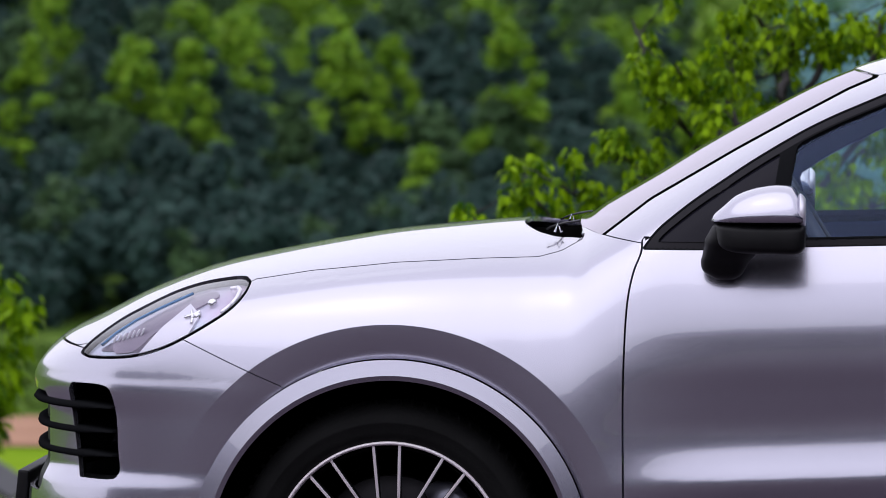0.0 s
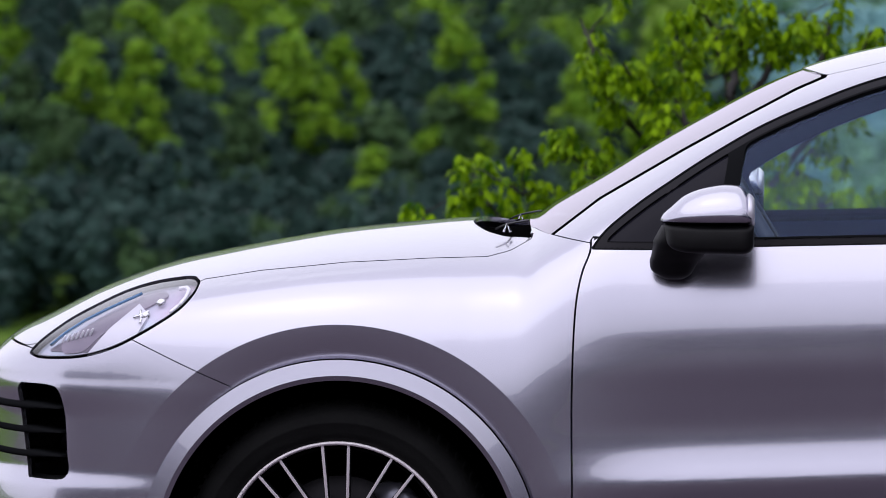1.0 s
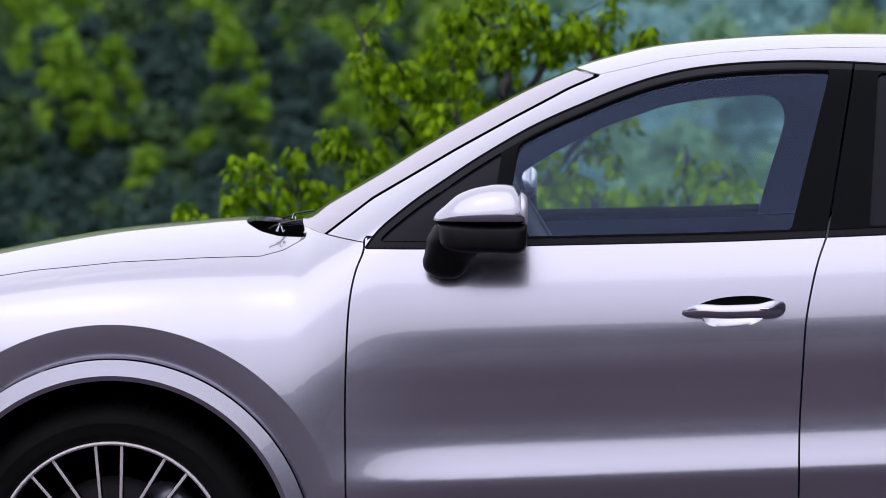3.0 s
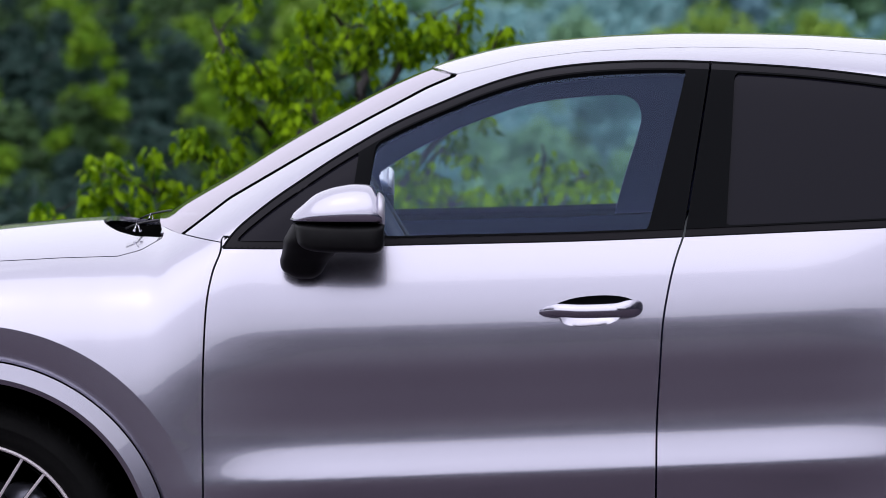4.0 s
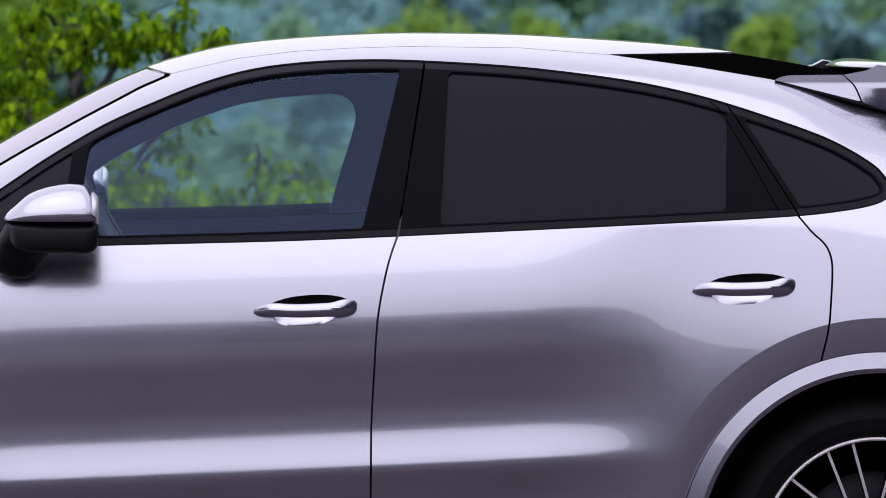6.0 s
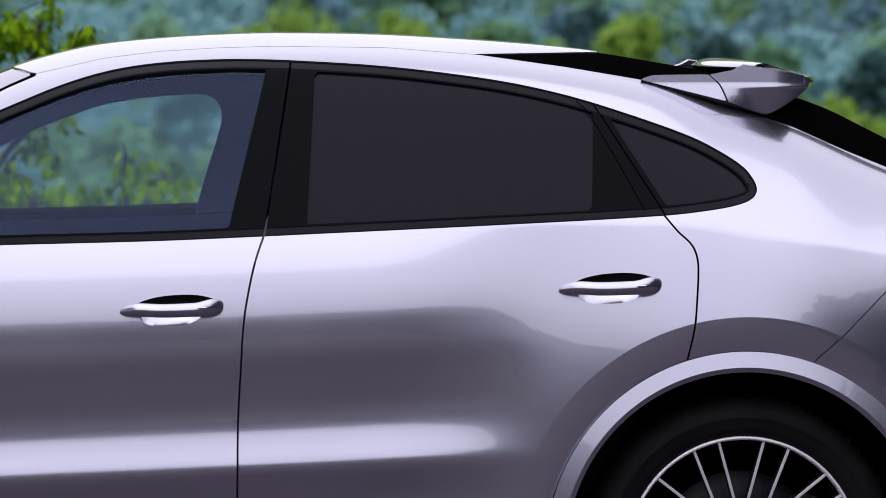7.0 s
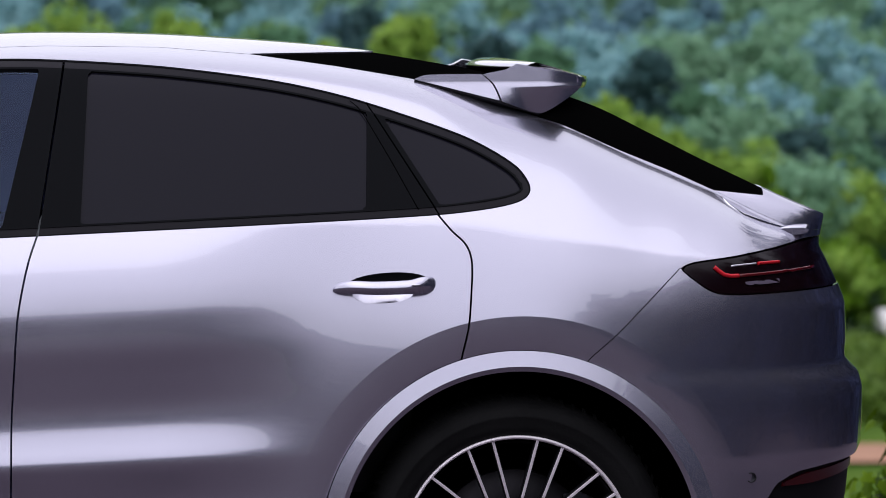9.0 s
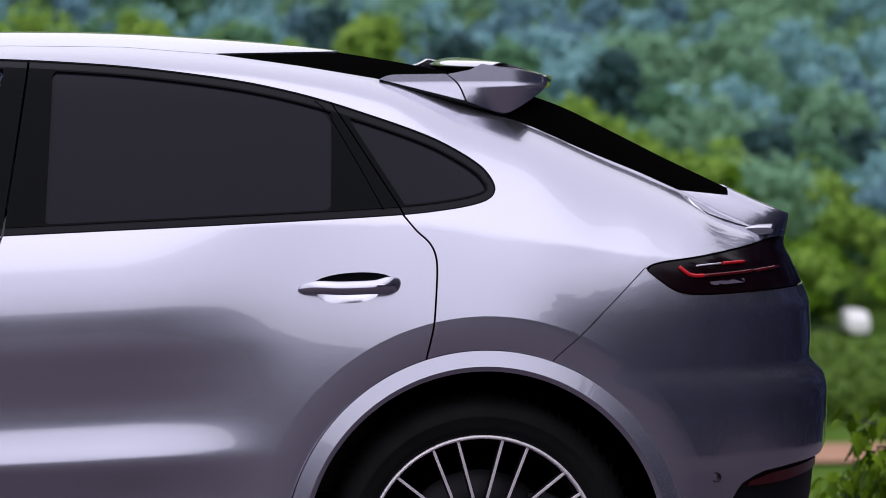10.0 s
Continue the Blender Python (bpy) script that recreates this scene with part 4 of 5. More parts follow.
def build_spoiler():
    """Raised blade over the rear window, with a deep end on each side."""
    def end_width(x, z):
        return 0.618 + 0.26 * np.maximum(1.511 - z, 0) - 0.06 * np.maximum(z - 1.511, 0) - 2.6 * np.maximum(x - 3.0, 0) ** 2 - 5.0 * np.maximum(x - 2.88, 0) * np.maximum(1.5 - z, 0)

    def panel(outline, y_in, steps=3, corner=35):
        """A side panel over the end shape, cut to an outline."""
        xs, zs = np.linspace(2.66, 3.11, 150), np.linspace(1.42, 1.57, 60)
        gx, gz = np.meshgrid(xs, zs, indexing="ij")
        P = np.stack([gx, -end_width(gx, gz) + y_in, gz], -1)
        N = np.cross(np.gradient(P, axis=0), np.gradient(P, axis=1))
        N /= np.linalg.norm(N, axis=-1, keepdims=True)
        N *= -np.sign(N[..., 1:2])
        i = np.arange(150 * 60).reshape(150, 60)
        q = np.stack([i[:-1, :-1], i[1:, :-1], i[1:, 1:], i[:-1, 1:]], -1).reshape(-1, 4)
        T = np.concatenate([q[:, [0, 1, 2]], q[:, [0, 2, 3]]])
        return Skin(P.reshape(-1, 3), N.reshape(-1, 3), T).keep(inside(rounded(outline, steps, corner)))

    plate = panel([(2.848, 1.532), (2.876, 1.506), (2.8942, 1.4644), (2.9395, 1.4474), (2.986, 1.4346), (3.0099, 1.4387), (3.0565, 1.4665), (3.0862, 1.4887), (3.0989, 1.5055), (3.0947, 1.5223), (3.0848, 1.5293),
                   (2.9932, 1.5464), (2.932, 1.5572), (2.919, 1.5500), (2.903, 1.5430), (2.8735, 1.5371)], 0)
    cheek = panel([(2.675, 1.5200), (2.6985, 1.5290), (2.7195, 1.5312), (2.843, 1.5325), (2.871, 1.506), (2.8892, 1.466), (2.80, 1.4885)], 0)
    gasket = panel([(2.672, 1.5195), (2.8917, 1.4655), (2.986, 1.4355), (3.0, 1.4340), (2.986, 1.4300), (2.8917, 1.4595), (2.70, 1.5095)], 0.004)
    for side in (1, -1):
        f = (lambda s: s) if side > 0 else (lambda s: s.mirrored())
        host = part("spoiler_end", f(plate).mesh("spoiler_end", SILVER, 0.03), SILVER, CAR, "silver side plate of the spoiler")
        part("spoiler_cheek", f(cheek).mesh("spoiler_cheek", SILVER, 0.05), SILVER, CAR, "silver cheek ahead of the spoiler")
        part("spoiler_seal", f(gasket).mesh("spoiler_seal", RUBBER_TRIM, 0.03), RUBBER_TRIM, host, "dark seal under the spoiler")
    for name in ("spoiler", "spoiler_underside"):
        bm = bmesh.new()
        rows = []
        for k in range(41):
            y = -0.60 + 1.2 * k / 40
            m = 1 - (y / 0.60) ** 2
            lead, crest, trail = (2.955 - 0.066 * m, 1.549 - 0.002 * m), (2.985 - 0.018 * m, 1.560 + 0.005 * m), (3.086 + 0.085 * m, 1.526 - 0.006 * m)
            top = [(lead[0] + 0.006, lead[1] - 0.004), lead, ((lead[0] + crest[0]) / 2, (lead[1] + 2 * crest[1]) / 3 + 0.001), crest, ((crest[0] + trail[0]) / 2, (crest[1] + trail[1]) / 2 + 0.003), trail, (trail[0] + 0.003, trail[1] - 0.010), (trail[0] - 0.006, trail[1] - 0.028), (trail[0] - 0.02, trail[1] - 0.030)]
            low = [(lead[0] + 0.006, lead[1] - 0.004), (lead[0] + 0.02, lead[1] - 0.02), (lead[0] + 0.045, 1.498), (lead[0] + 0.06, 1.498), (crest[0] + 0.03, crest[1] - 0.016), ((crest[0] + trail[0]) / 2, (crest[1] + trail[1]) / 2 - 0.014), (trail[0] - 0.02, trail[1] - 0.030)]
            rows.append([bm.verts.new((x, y, z)) for x, z in (top if name == "spoiler" else low)])
        for r1, r2 in zip(rows, rows[1:]):
            for i in range(len(r1) - 1):
                bm.faces.new((r1[i], r1[i + 1], r2[i + 1], r2[i])).smooth = True
        bmesh.ops.recalc_face_normals(bm, faces=bm.faces[:])
        if name == "spoiler":
            blade = part(name, bm, SILVER, CAR, "raised silver roof spoiler blade")
        else:
            part(name, bm, UNDER, blade, "black underside of the spoiler")
    bm = bmesh.new()
    rows = []
    for k in range(31):
        v = -1 + 2 * k / 30
        y, xb = 0.62 * v, -0.078 - 0.09 * v * v
        rows.append([bm.verts.new((x + xb, y, z - 0.022 * v ** 6)) for x, z in ((3.74, 1.164), (3.79, 1.168), (3.822, 1.168), (3.834, 1.162), (3.828, 1.154), (3.80, 1.150), (3.76, 1.148))])
    for a, b in zip(rows, rows[1:]):
        for i in range(7):
            bm.faces.new((a[i], a[(i + 1) % 7], b[(i + 1) % 7], b[i])).smooth = True
    bm.faces.new(rows[0]), bm.faces.new(rows[-1])
    bmesh.ops.recalc_face_normals(bm, faces=bm.faces[:])
    part("tail_lip", bm, SILVER, CAR, "small lip on the tailgate")
    for side in (-1, 1):
        line = [(x, side * (float(half_width(np.array([x]), np.array([z]))[0]) + 0.0005), z) for x, z in ((3.440, 1.232), (3.463, 1.204), (3.497, 1.182), (3.56, 1.159), (3.60, 1.148), (3.645, 1.138))]
        # bright tube laid along the panel gap for the highlight on its edge
        part("tailgate_gap_glint", tube(line, 0.0028, 8), CHROME, CAR, "bright line added for the highlight along the tailgate gap")


build_spoiler()


def build_cabin():
    part("cabin_floor", box(1.75, 1.6, 0.06, pose(1.45, 0, 0.42), 0.01), UNDER, CAR)
    part("underbody", box(4.2, 1.3, 0.08, pose(1.45, 0, 0.27), 0.02), UNDER, CAR, "dark underbody")
    part("bulkhead", box(0.04, 1.4, 0.50, pose(0.46, 0, 0.74), 0.01), UNDER, CAR)
    part("boot_wall", box(0.04, 1.25, 0.62, pose(2.95, 0, 0.85, 0, -25, 0), 0.01), UNDER, CAR)
    for side in (-1, 1):
        part("door_lining", box(1.76, 0.03, 0.66, pose(1.50, side * 0.82, 0.755), 0.01), LINER, CAR)
    dash = loft("y", [(-0.72, 0.72, 1.0, 0.10, 0.12), (-0.6, 0.72, 1.02, 0.16, 0.13), (0.6, 0.72, 1.02, 0.16, 0.13), (0.72, 0.72, 1.0, 0.10, 0.12)], 24, 3)
    part("dashboard", dash, CABIN, CAR, "dark dashboard")
    ring = [(0.19 * math.cos(a), 0.19 * math.sin(a), 0) for a in np.linspace(0, 2 * math.pi, 49)]
    bm = tube(ring, 0.019, 10)
    wheel = part("steering_wheel", bm, RIM_LEATHER, CAR, "grey leather steering wheel")
    wheel.matrix_basis = pose(1.04, -0.38, 1.13, 0, 59, 0)
    part("steering_boss", loft("z", [(-0.05, 0, 0, 0.05, 0.05), (0.0, 0, 0, 0.08, 0.07), (0.02, 0, 0, 0.06, 0.05)], 20), CABIN, wheel)
    for s in (-1, 1):
        part("steering_spoke", box(0.03, 0.13, 0.02, pose(0, s * 0.12, 0), 0.006), CABIN, wheel)
    for y in (-0.38, 0.38):
        back = loft("z", smooth_stations([(0.55, 1.72, y, 0.09, 0.24), (0.8, 1.77, y, 0.10, 0.26), (1.05, 1.84, y, 0.085, 0.25), (1.2, 1.88, y, 0.06, 0.18), (1.24, 1.89, y, 0.04, 0.12)], 14), 24, 3)
        seat = part("front_seat", back, CABIN, CAR, "dark leather front seat")
        part("headrest", loft("z", [(1.22, 1.90, y, 0.03, 0.08), (1.26, 1.90, y, 0.05, 0.13), (1.36, 1.91, y, 0.05, 0.13), (1.40, 1.92, y, 0.03, 0.1)], 20, 3), CABIN, seat)
        part("seat_cushion", loft("x", [(1.2, y, 0.60, 0.2, 0.06), (1.3, y, 0.62, 0.26, 0.09), (1.65, y, 0.6, 0.26, 0.1), (1.78, y, 0.58, 0.22, 0.08)], 20, 3), CABIN, seat)
    part("rear_bench", loft("z", [(0.5, 2.55, 0, 0.12, 0.66), (0.9, 2.62, 0, 0.1, 0.66), (1.15, 2.68, 0, 0.06, 0.6)], 24, 4), CABIN, CAR, "dark rear bench")
    # roof lining, just under the roof
    bm = bmesh.new()
    xs = np.linspace(1.2, 2.85, 16)
    grid = []
    for x in xs:
        row = []
        for y in np.linspace(-0.58, 0.58, 13):
            z = float(crown(x)) - float(crown_drop(x)) * (abs(y) / 0.6) ** 2.2 - 0.045
            row.append(bm.verts.new((x, y, z)))
        grid.append(row)
    for a, b in zip(grid, grid[1:]):
        for i in range(12):
            bm.faces.new((a[i], b[i], b[i + 1], a[i + 1])).smooth = True
    part("headliner", bm, LINER, CAR, "pale grey roof lining")
    # wipers on the cowl
    for y0, y1 in ((-0.56, -0.22), (0.1, 0.45)):
        arm = part("wiper", tube([(0.365, y0, 1.158), (0.378, y0 + 0.03, 1.164), (0.388, y0 + 0.06, 1.167), (0.404, (y0 + y1) / 2, 1.168), (0.428, y1, 1.167)], 0.0026, 8), SATIN, CAR, "black wiper arm")
        part("wiper_joint", tube([(0.384, y0 + 0.02, 1.150), (0.391, y0 + 0.02, 1.170), (0.401, y0 + 0.02, 1.150)], 0.0040, 8), CHROME, arm, "grey wiper joint")


build_cabin()


# ---- ground, woods and trees ----
def spot(az, el, away):
    """A place given by degrees right of and above level from the tripod, and metres away."""
    return Vector((EYE_X + away * math.tan(radians(az)), EYE_Y + away, EYE_Z + away * math.tan(radians(el))))


ASPHALT = mottle(mat("asphalt", (0.06, 0.058, 0.06), 0.9, Specular_IOR_Level=0.2), 3, (0.053, 0.041, 0.053), (0.080, 0.061, 0.079), 0.4, rough=(0.8, 0.95), fine=150)
GRASS = mottle(mat("meadow_grass", (0.06, 0.12, 0.02), 0.9, Specular_IOR_Level=0.0), 0.15, (0.05, 0.10, 0.018), (0.10, 0.16, 0.028), 0.5, fine=3)
LAWN = mottle(mat("lawn_grass", (0.2, 0.3, 0.02), 0.9, Specular_IOR_Level=0.0), 0.3, (0.14, 0.25, 0.012), (0.22, 0.33, 0.02), 0.4, fine=5)
SOIL = mottle(mat("ploughed_soil", (0.3, 0.15, 0.08), 0.9), 0.3, (0.26, 0.12, 0.06), (0.38, 0.2, 0.11), 0.5, fine=4)
ROADTOP = mottle(mat("valley_road", (0.3, 0.28, 0.27), 0.9), 0.4, (0.15, 0.12, 0.12), (0.22, 0.18, 0.18), 0.3, fine=9)


def ground_height(x, y):
    d = y - EYE_Y
    side = ease(x, -30, 40)
    near = (-13.3 - 2.6 * side) * ease(d, 12, 60)
    back = 265 + 50 * side
    hill = (9.5 + 3 * side) * ease(d, back - 10, back + 200)
    unseen_ridge = 0.15 * np.clip(d - 480, 0, 640)   # slope added above the view, so the bonnet reflects darker ground
    return near + hill + unseen_ridge + np.minimum(0.05 * np.maximum(0, -d - 85), 3)


def build_ground():
    ys = np.concatenate([-np.geomspace(4000, 12, 30), np.linspace(-10, 20, 31), np.geomspace(21, 4000, 110)])
    xs = np.concatenate([-np.geomspace(4000, 12, 40), np.linspace(-10, 20, 16), np.geomspace(21, 4000, 40)])
    gx, gy = np.meshgrid(xs, ys, indexing="ij")
    gz = ground_height(gx, gy)
    a, b = gx.shape
    idx = np.arange(a * b).reshape(a, b)
    F = np.stack([idx[:-1, :-1], idx[1:, :-1], idx[1:, 1:], idx[:-1, 1:]], -1).reshape(-1, 4)
    ob = new("ground", mesh_of("ground", np.stack([gx, gy, gz], -1).reshape(-1, 3), F, GRASS))
    tagged(ob, "green meadow falling to a wooded valley", "ground", kind="structure")
    pad = new("pavement", mesh_of("pavement", [(-70, -95, 0.01), (60, -95, 0.01), (60, 4, 0.01), (-70, 4, 0.01), (-70, -95, -1.6), (60, -95, -1.6), (60, 4, -1.6), (-70, 4, -1.6)],
                                  [(0, 1, 2, 3), (4, 5, 1, 0), (5, 6, 2, 1), (6, 7, 3, 2), (7, 4, 0, 3)], ASPHALT, smooth=False))
    tagged(pad, "weathered grey asphalt parking area under the car", "pavement", kind="structure")

    def strip(name, x0, x1, d0, d1, material, label, slant=0.0):
        V, F = [], []
        nx, ny = 16, 10
        for i in range(nx + 1):
            for j in range(ny + 1):
                x = x0 + (x1 - x0) * i / nx
                y = EYE_Y + d0 + (d1 - d0) * j / ny + slant * (x - x0)
                V.append((x, y, float(ground_height(np.array(x), np.array(y))) + 0.15))
        for i in range(nx):
            for j in range(ny):
                k = i * (ny + 1) + j
                F.append((k, k + ny + 1, k + ny + 2, k + 1))
        tagged(new(name, mesh_of(name, V, F, material)), label, name.split("_")[-1], kind="structure")
    strip("field", -60, -24, 193, 207, SOIL, "strip of bare reddish field soil in the valley")
    strip("lawn", -60, -20, 150, 192, LAWN, "bright mown lawn beside the field")
    strip("valley_road", 42, 80, 276, 281, ROADTOP, "pale road along the valley floor", 0.1)
    strip("valley_path", 30, 60, 215, 224, SOIL, "reddish earth path in the valley", -0.05)


build_ground()


def leaf_cloud(rng, centres, radii, per, size):
    """Small bent leaf blades on the shells of many clumps: vertex and face arrays."""
    n = len(centres) * per
    c, r = np.repeat(centres, per, 0), np.repeat(radii, per, 0)
    d = rng.normal(size=(n, 3))
    d /= np.linalg.norm(d, axis=1, keepdims=True)
    p = c + d * r * (0.55 + 0.5 * rng.random((n, 1)) ** 0.5)
    nrm = d + rng.normal(size=(n, 3)) * 0.5 + (0, 0, 0.5)
    nrm /= np.linalg.norm(nrm, axis=1, keepdims=True)
    u = np.cross(nrm, rng.normal(size=(n, 3)))
    u /= np.linalg.norm(u, axis=1, keepdims=True)
    v = np.cross(nrm, u)
    s = size * (0.6 + 0.8 * rng.random((n, 1)))
    V = np.stack([p - u * s, p + v * s * 0.55 - nrm * s * 0.1, p + u * s * 1.1 - nrm * s * 0.3, p - v * s * 0.55 - nrm * s * 0.1], 1).reshape(-1, 3)
    return V, np.arange(4 * n).reshape(n, 4)


def leaf_material(name, a, b, shine=0.5):
    m = mat(name, a, shine, Specular_IOR_Level=0.08)
    n, l = m.node_tree.nodes, m.node_tree.links
    g, r = n.new("ShaderNodeNewGeometry"), n.new("ShaderNodeValToRGB")
    r.color_ramp.elements[0].color, r.color_ramp.elements[1].color = (*a, 1), (*b, 1)
    l.new(g.outputs["Random Per Island"], r.inputs[0]), l.new(r.outputs[0], n["Principled BSDF"].inputs["Base Color"])
    t, mx = n.new("ShaderNodeBsdfTranslucent"), n.new("ShaderNodeMixShader")
    mx.inputs[0].default_value = 0.2
    l.new(r.outputs[0], t.inputs[0])
    l.new(n["Principled BSDF"].outputs[0], mx.inputs[1]), l.new(t.outputs[0], mx.inputs[2]), l.new(mx.outputs[0], n["Material Output"].inputs[0])
    return m


# lit and shaded hillside crowns are told apart by leaf colour
WOODS = [leaf_material("wood_leaf_lit", (0.10, 0.225, 0.014), (0.21, 0.36, 0.022)), leaf_material("wood_leaf_mid", (0.044, 0.094, 0.036), (0.074, 0.135, 0.050)), leaf_material("wood_leaf_shaded", (0.027, 0.060, 0.051), (0.043, 0.086, 0.070)),
         # far sets: distance haze put into the leaf colours, paler and bluer
         leaf_material("hazed_leaf_fresh", (0.17, 0.31, 0.045), (0.28, 0.42, 0.07)), leaf_material("hazed_leaf_blue", (0.09, 0.21, 0.11), (0.14, 0.29, 0.15)), leaf_material("hazed_leaf_dark", (0.036, 0.088, 0.085), (0.060, 0.125, 0.12)),
         leaf_material("haze_pale_leaf_fresh", (0.17, 0.33, 0.19), (0.24, 0.42, 0.25)), leaf_material("haze_pale_leaf_blue", (0.18, 0.37, 0.38), (0.27, 0.47, 0.48)), leaf_material("haze_pale_leaf_dark", (0.12, 0.24, 0.29), (0.17, 0.31, 0.36))]
BARK = mottle(mat("bark", (0.05, 0.045, 0.04), 0.9), 8, (0.02, 0.018, 0.018), (0.05, 0.045, 0.045), 0.6)
MAPLE_LEAF = leaf_material("maple_leaf", (0.022, 0.085, 0.0), (0.30, 0.50, 0.0))
SHRUB_LEAF = leaf_material("shrub_leaf", (0.07, 0.14, 0.02), (0.16, 0.25, 0.04))
VINE_LEAF = leaf_material("vine_leaf", (0.025, 0.06, 0.002), (0.15, 0.25, 0.008))


# haze blue put into the leaves, which show only in the body's reflections
BELT = leaf_material("belt_leaf_hazed", (0.020, 0.028, 0.075), (0.038, 0.050, 0.120))


def crown_clumps(rng, x, y, z, h, w, n):
    """Clumps of one crown: broad below, uneven, narrowing upwards."""
    t = rng.random(n)
    a = rng.uniform(0, 2 * math.pi, n)
    rad = w * (0.25 + 0.75 * np.sin(math.pi * (0.18 + 0.72 * t))) * np.sqrt(rng.random(n)) * 0.8
    c = np.stack([x + rad * np.cos(a), y + rad * np.sin(a), z + h * (0.25 + 0.72 * t)], 1)
    return c, np.full((n, 3), w * 0.36) * rng.uniform(0.6, 1.3, (n, 1)) * (1, 1, 0.8)


def crown_dome(rng, x, y, z, h, w, n):
    """Clumps over the upper shell of one rounded, uneven crown."""
    v = rng.normal(size=(n, 3))
    v /= np.linalg.norm(v, axis=1, keepdims=True)
    v[:, 2] = np.where(v[:, 2] < -0.45, -v[:, 2], v[:, 2])
    c = np.array([x, y, z + h * 0.58]) + v * np.array([w, w, h * 0.40]) * rng.uniform(0.55, 0.95, (n, 1))
    return c, np.full((n, 3), w * 0.34) * rng.uniform(0.6, 1.25, (n, 1)) * (1, 1, 0.8)


def crown_cone(rng, x, y, z, h, w, n):
    """Clumps of one tall crown that narrows upwards to an uneven tip."""
    t = rng.random(n) ** 1.2
    a = rng.uniform(0, 2 * math.pi, n)
    rad = w * (1.02 - t) ** 0.75 * np.minimum(1, 0.5 + 3 * t) * rng.uniform(0.55, 1.0, n)
    c = np.stack([x + rad * np.cos(a), y + rad * np.sin(a), z + h * (0.12 + 0.82 * t)], 1)
    return c, np.full((n, 3), w * 0.25) * rng.uniform(0.5, 1.3, (n, 1)) * (1, 1, 0.7)


# single crowns that stand out: degrees right, degrees up of the tip, metres away, half width, leaf set
LEFT_CROWNS = [(-3.62, -0.10, 300, 2.7, 0), (-2.30, -0.28, 303, 2.6, 0), (-1.60, -0.15, 308, 2.4, 0), (-4.47, -1.42, 284, 1.9, 0), (-4.15, -1.75, 281, 1.4, 1), (-5.25, -0.15, 309, 2.5, 0), (-4.78, -0.30, 306, 1.8, 0),
               (-7.35, -0.18, 314, 2.7, 0), (-6.75, -0.35, 312, 2.4, 0), (-6.20, -0.18, 318, 2.6, 0), (-7.9, -0.55, 300, 1.9, 1), (-6.48, -1.30, 284, 1.1, 0), (-7.6, -0.95, 290, 1.5, 1), (-5.75, -0.85, 291, 1.6, 1)]
RIGHT_CROWNS = [(7.88, -0.95, 312, 1.5, 3), (8.15, -1.15, 309, 1.2, 3), (8.49, -1.33, 307, 1.4, 3), (8.90, -1.47, 305, 1.6, 3), (9.18, -1.52, 304, 1.4, 3), (9.42, -1.66, 303, 1.2, 0), (8.27, -0.50, 345, 2.0, 5),
                (10.0, -0.85, 352, 2.2, 4), (10.3, -1.45, 330, 1.7, 4), (10.80, -1.92, 322, 1.9, 4), (9.5, -0.6, 360, 2.2, 4), (3.6, -0.10, 330, 2.0, 3), (2.1, -0.22, 330, 1.8, 3), (5.83, -0.12, 330, 2.2, 3)]
MORE_CROWNS = [(6.67, -0.30, 335, 2.2, 5), (7.2, -0.35, 333, 2.0, 4), (1.2, -0.15, 335, 2.0, 6), (4.6, -0.2, 330, 1.8, 4), (9.75, -1.25, 325, 1.5, 5), (8.75, -0.85, 340, 1.8, 4), (10.55, -0.7, 372, 2.4, 8), (-3.05, -1.25, 288, 1.6, 1), (-8.35, -0.30, 316, 2.4, 0)]


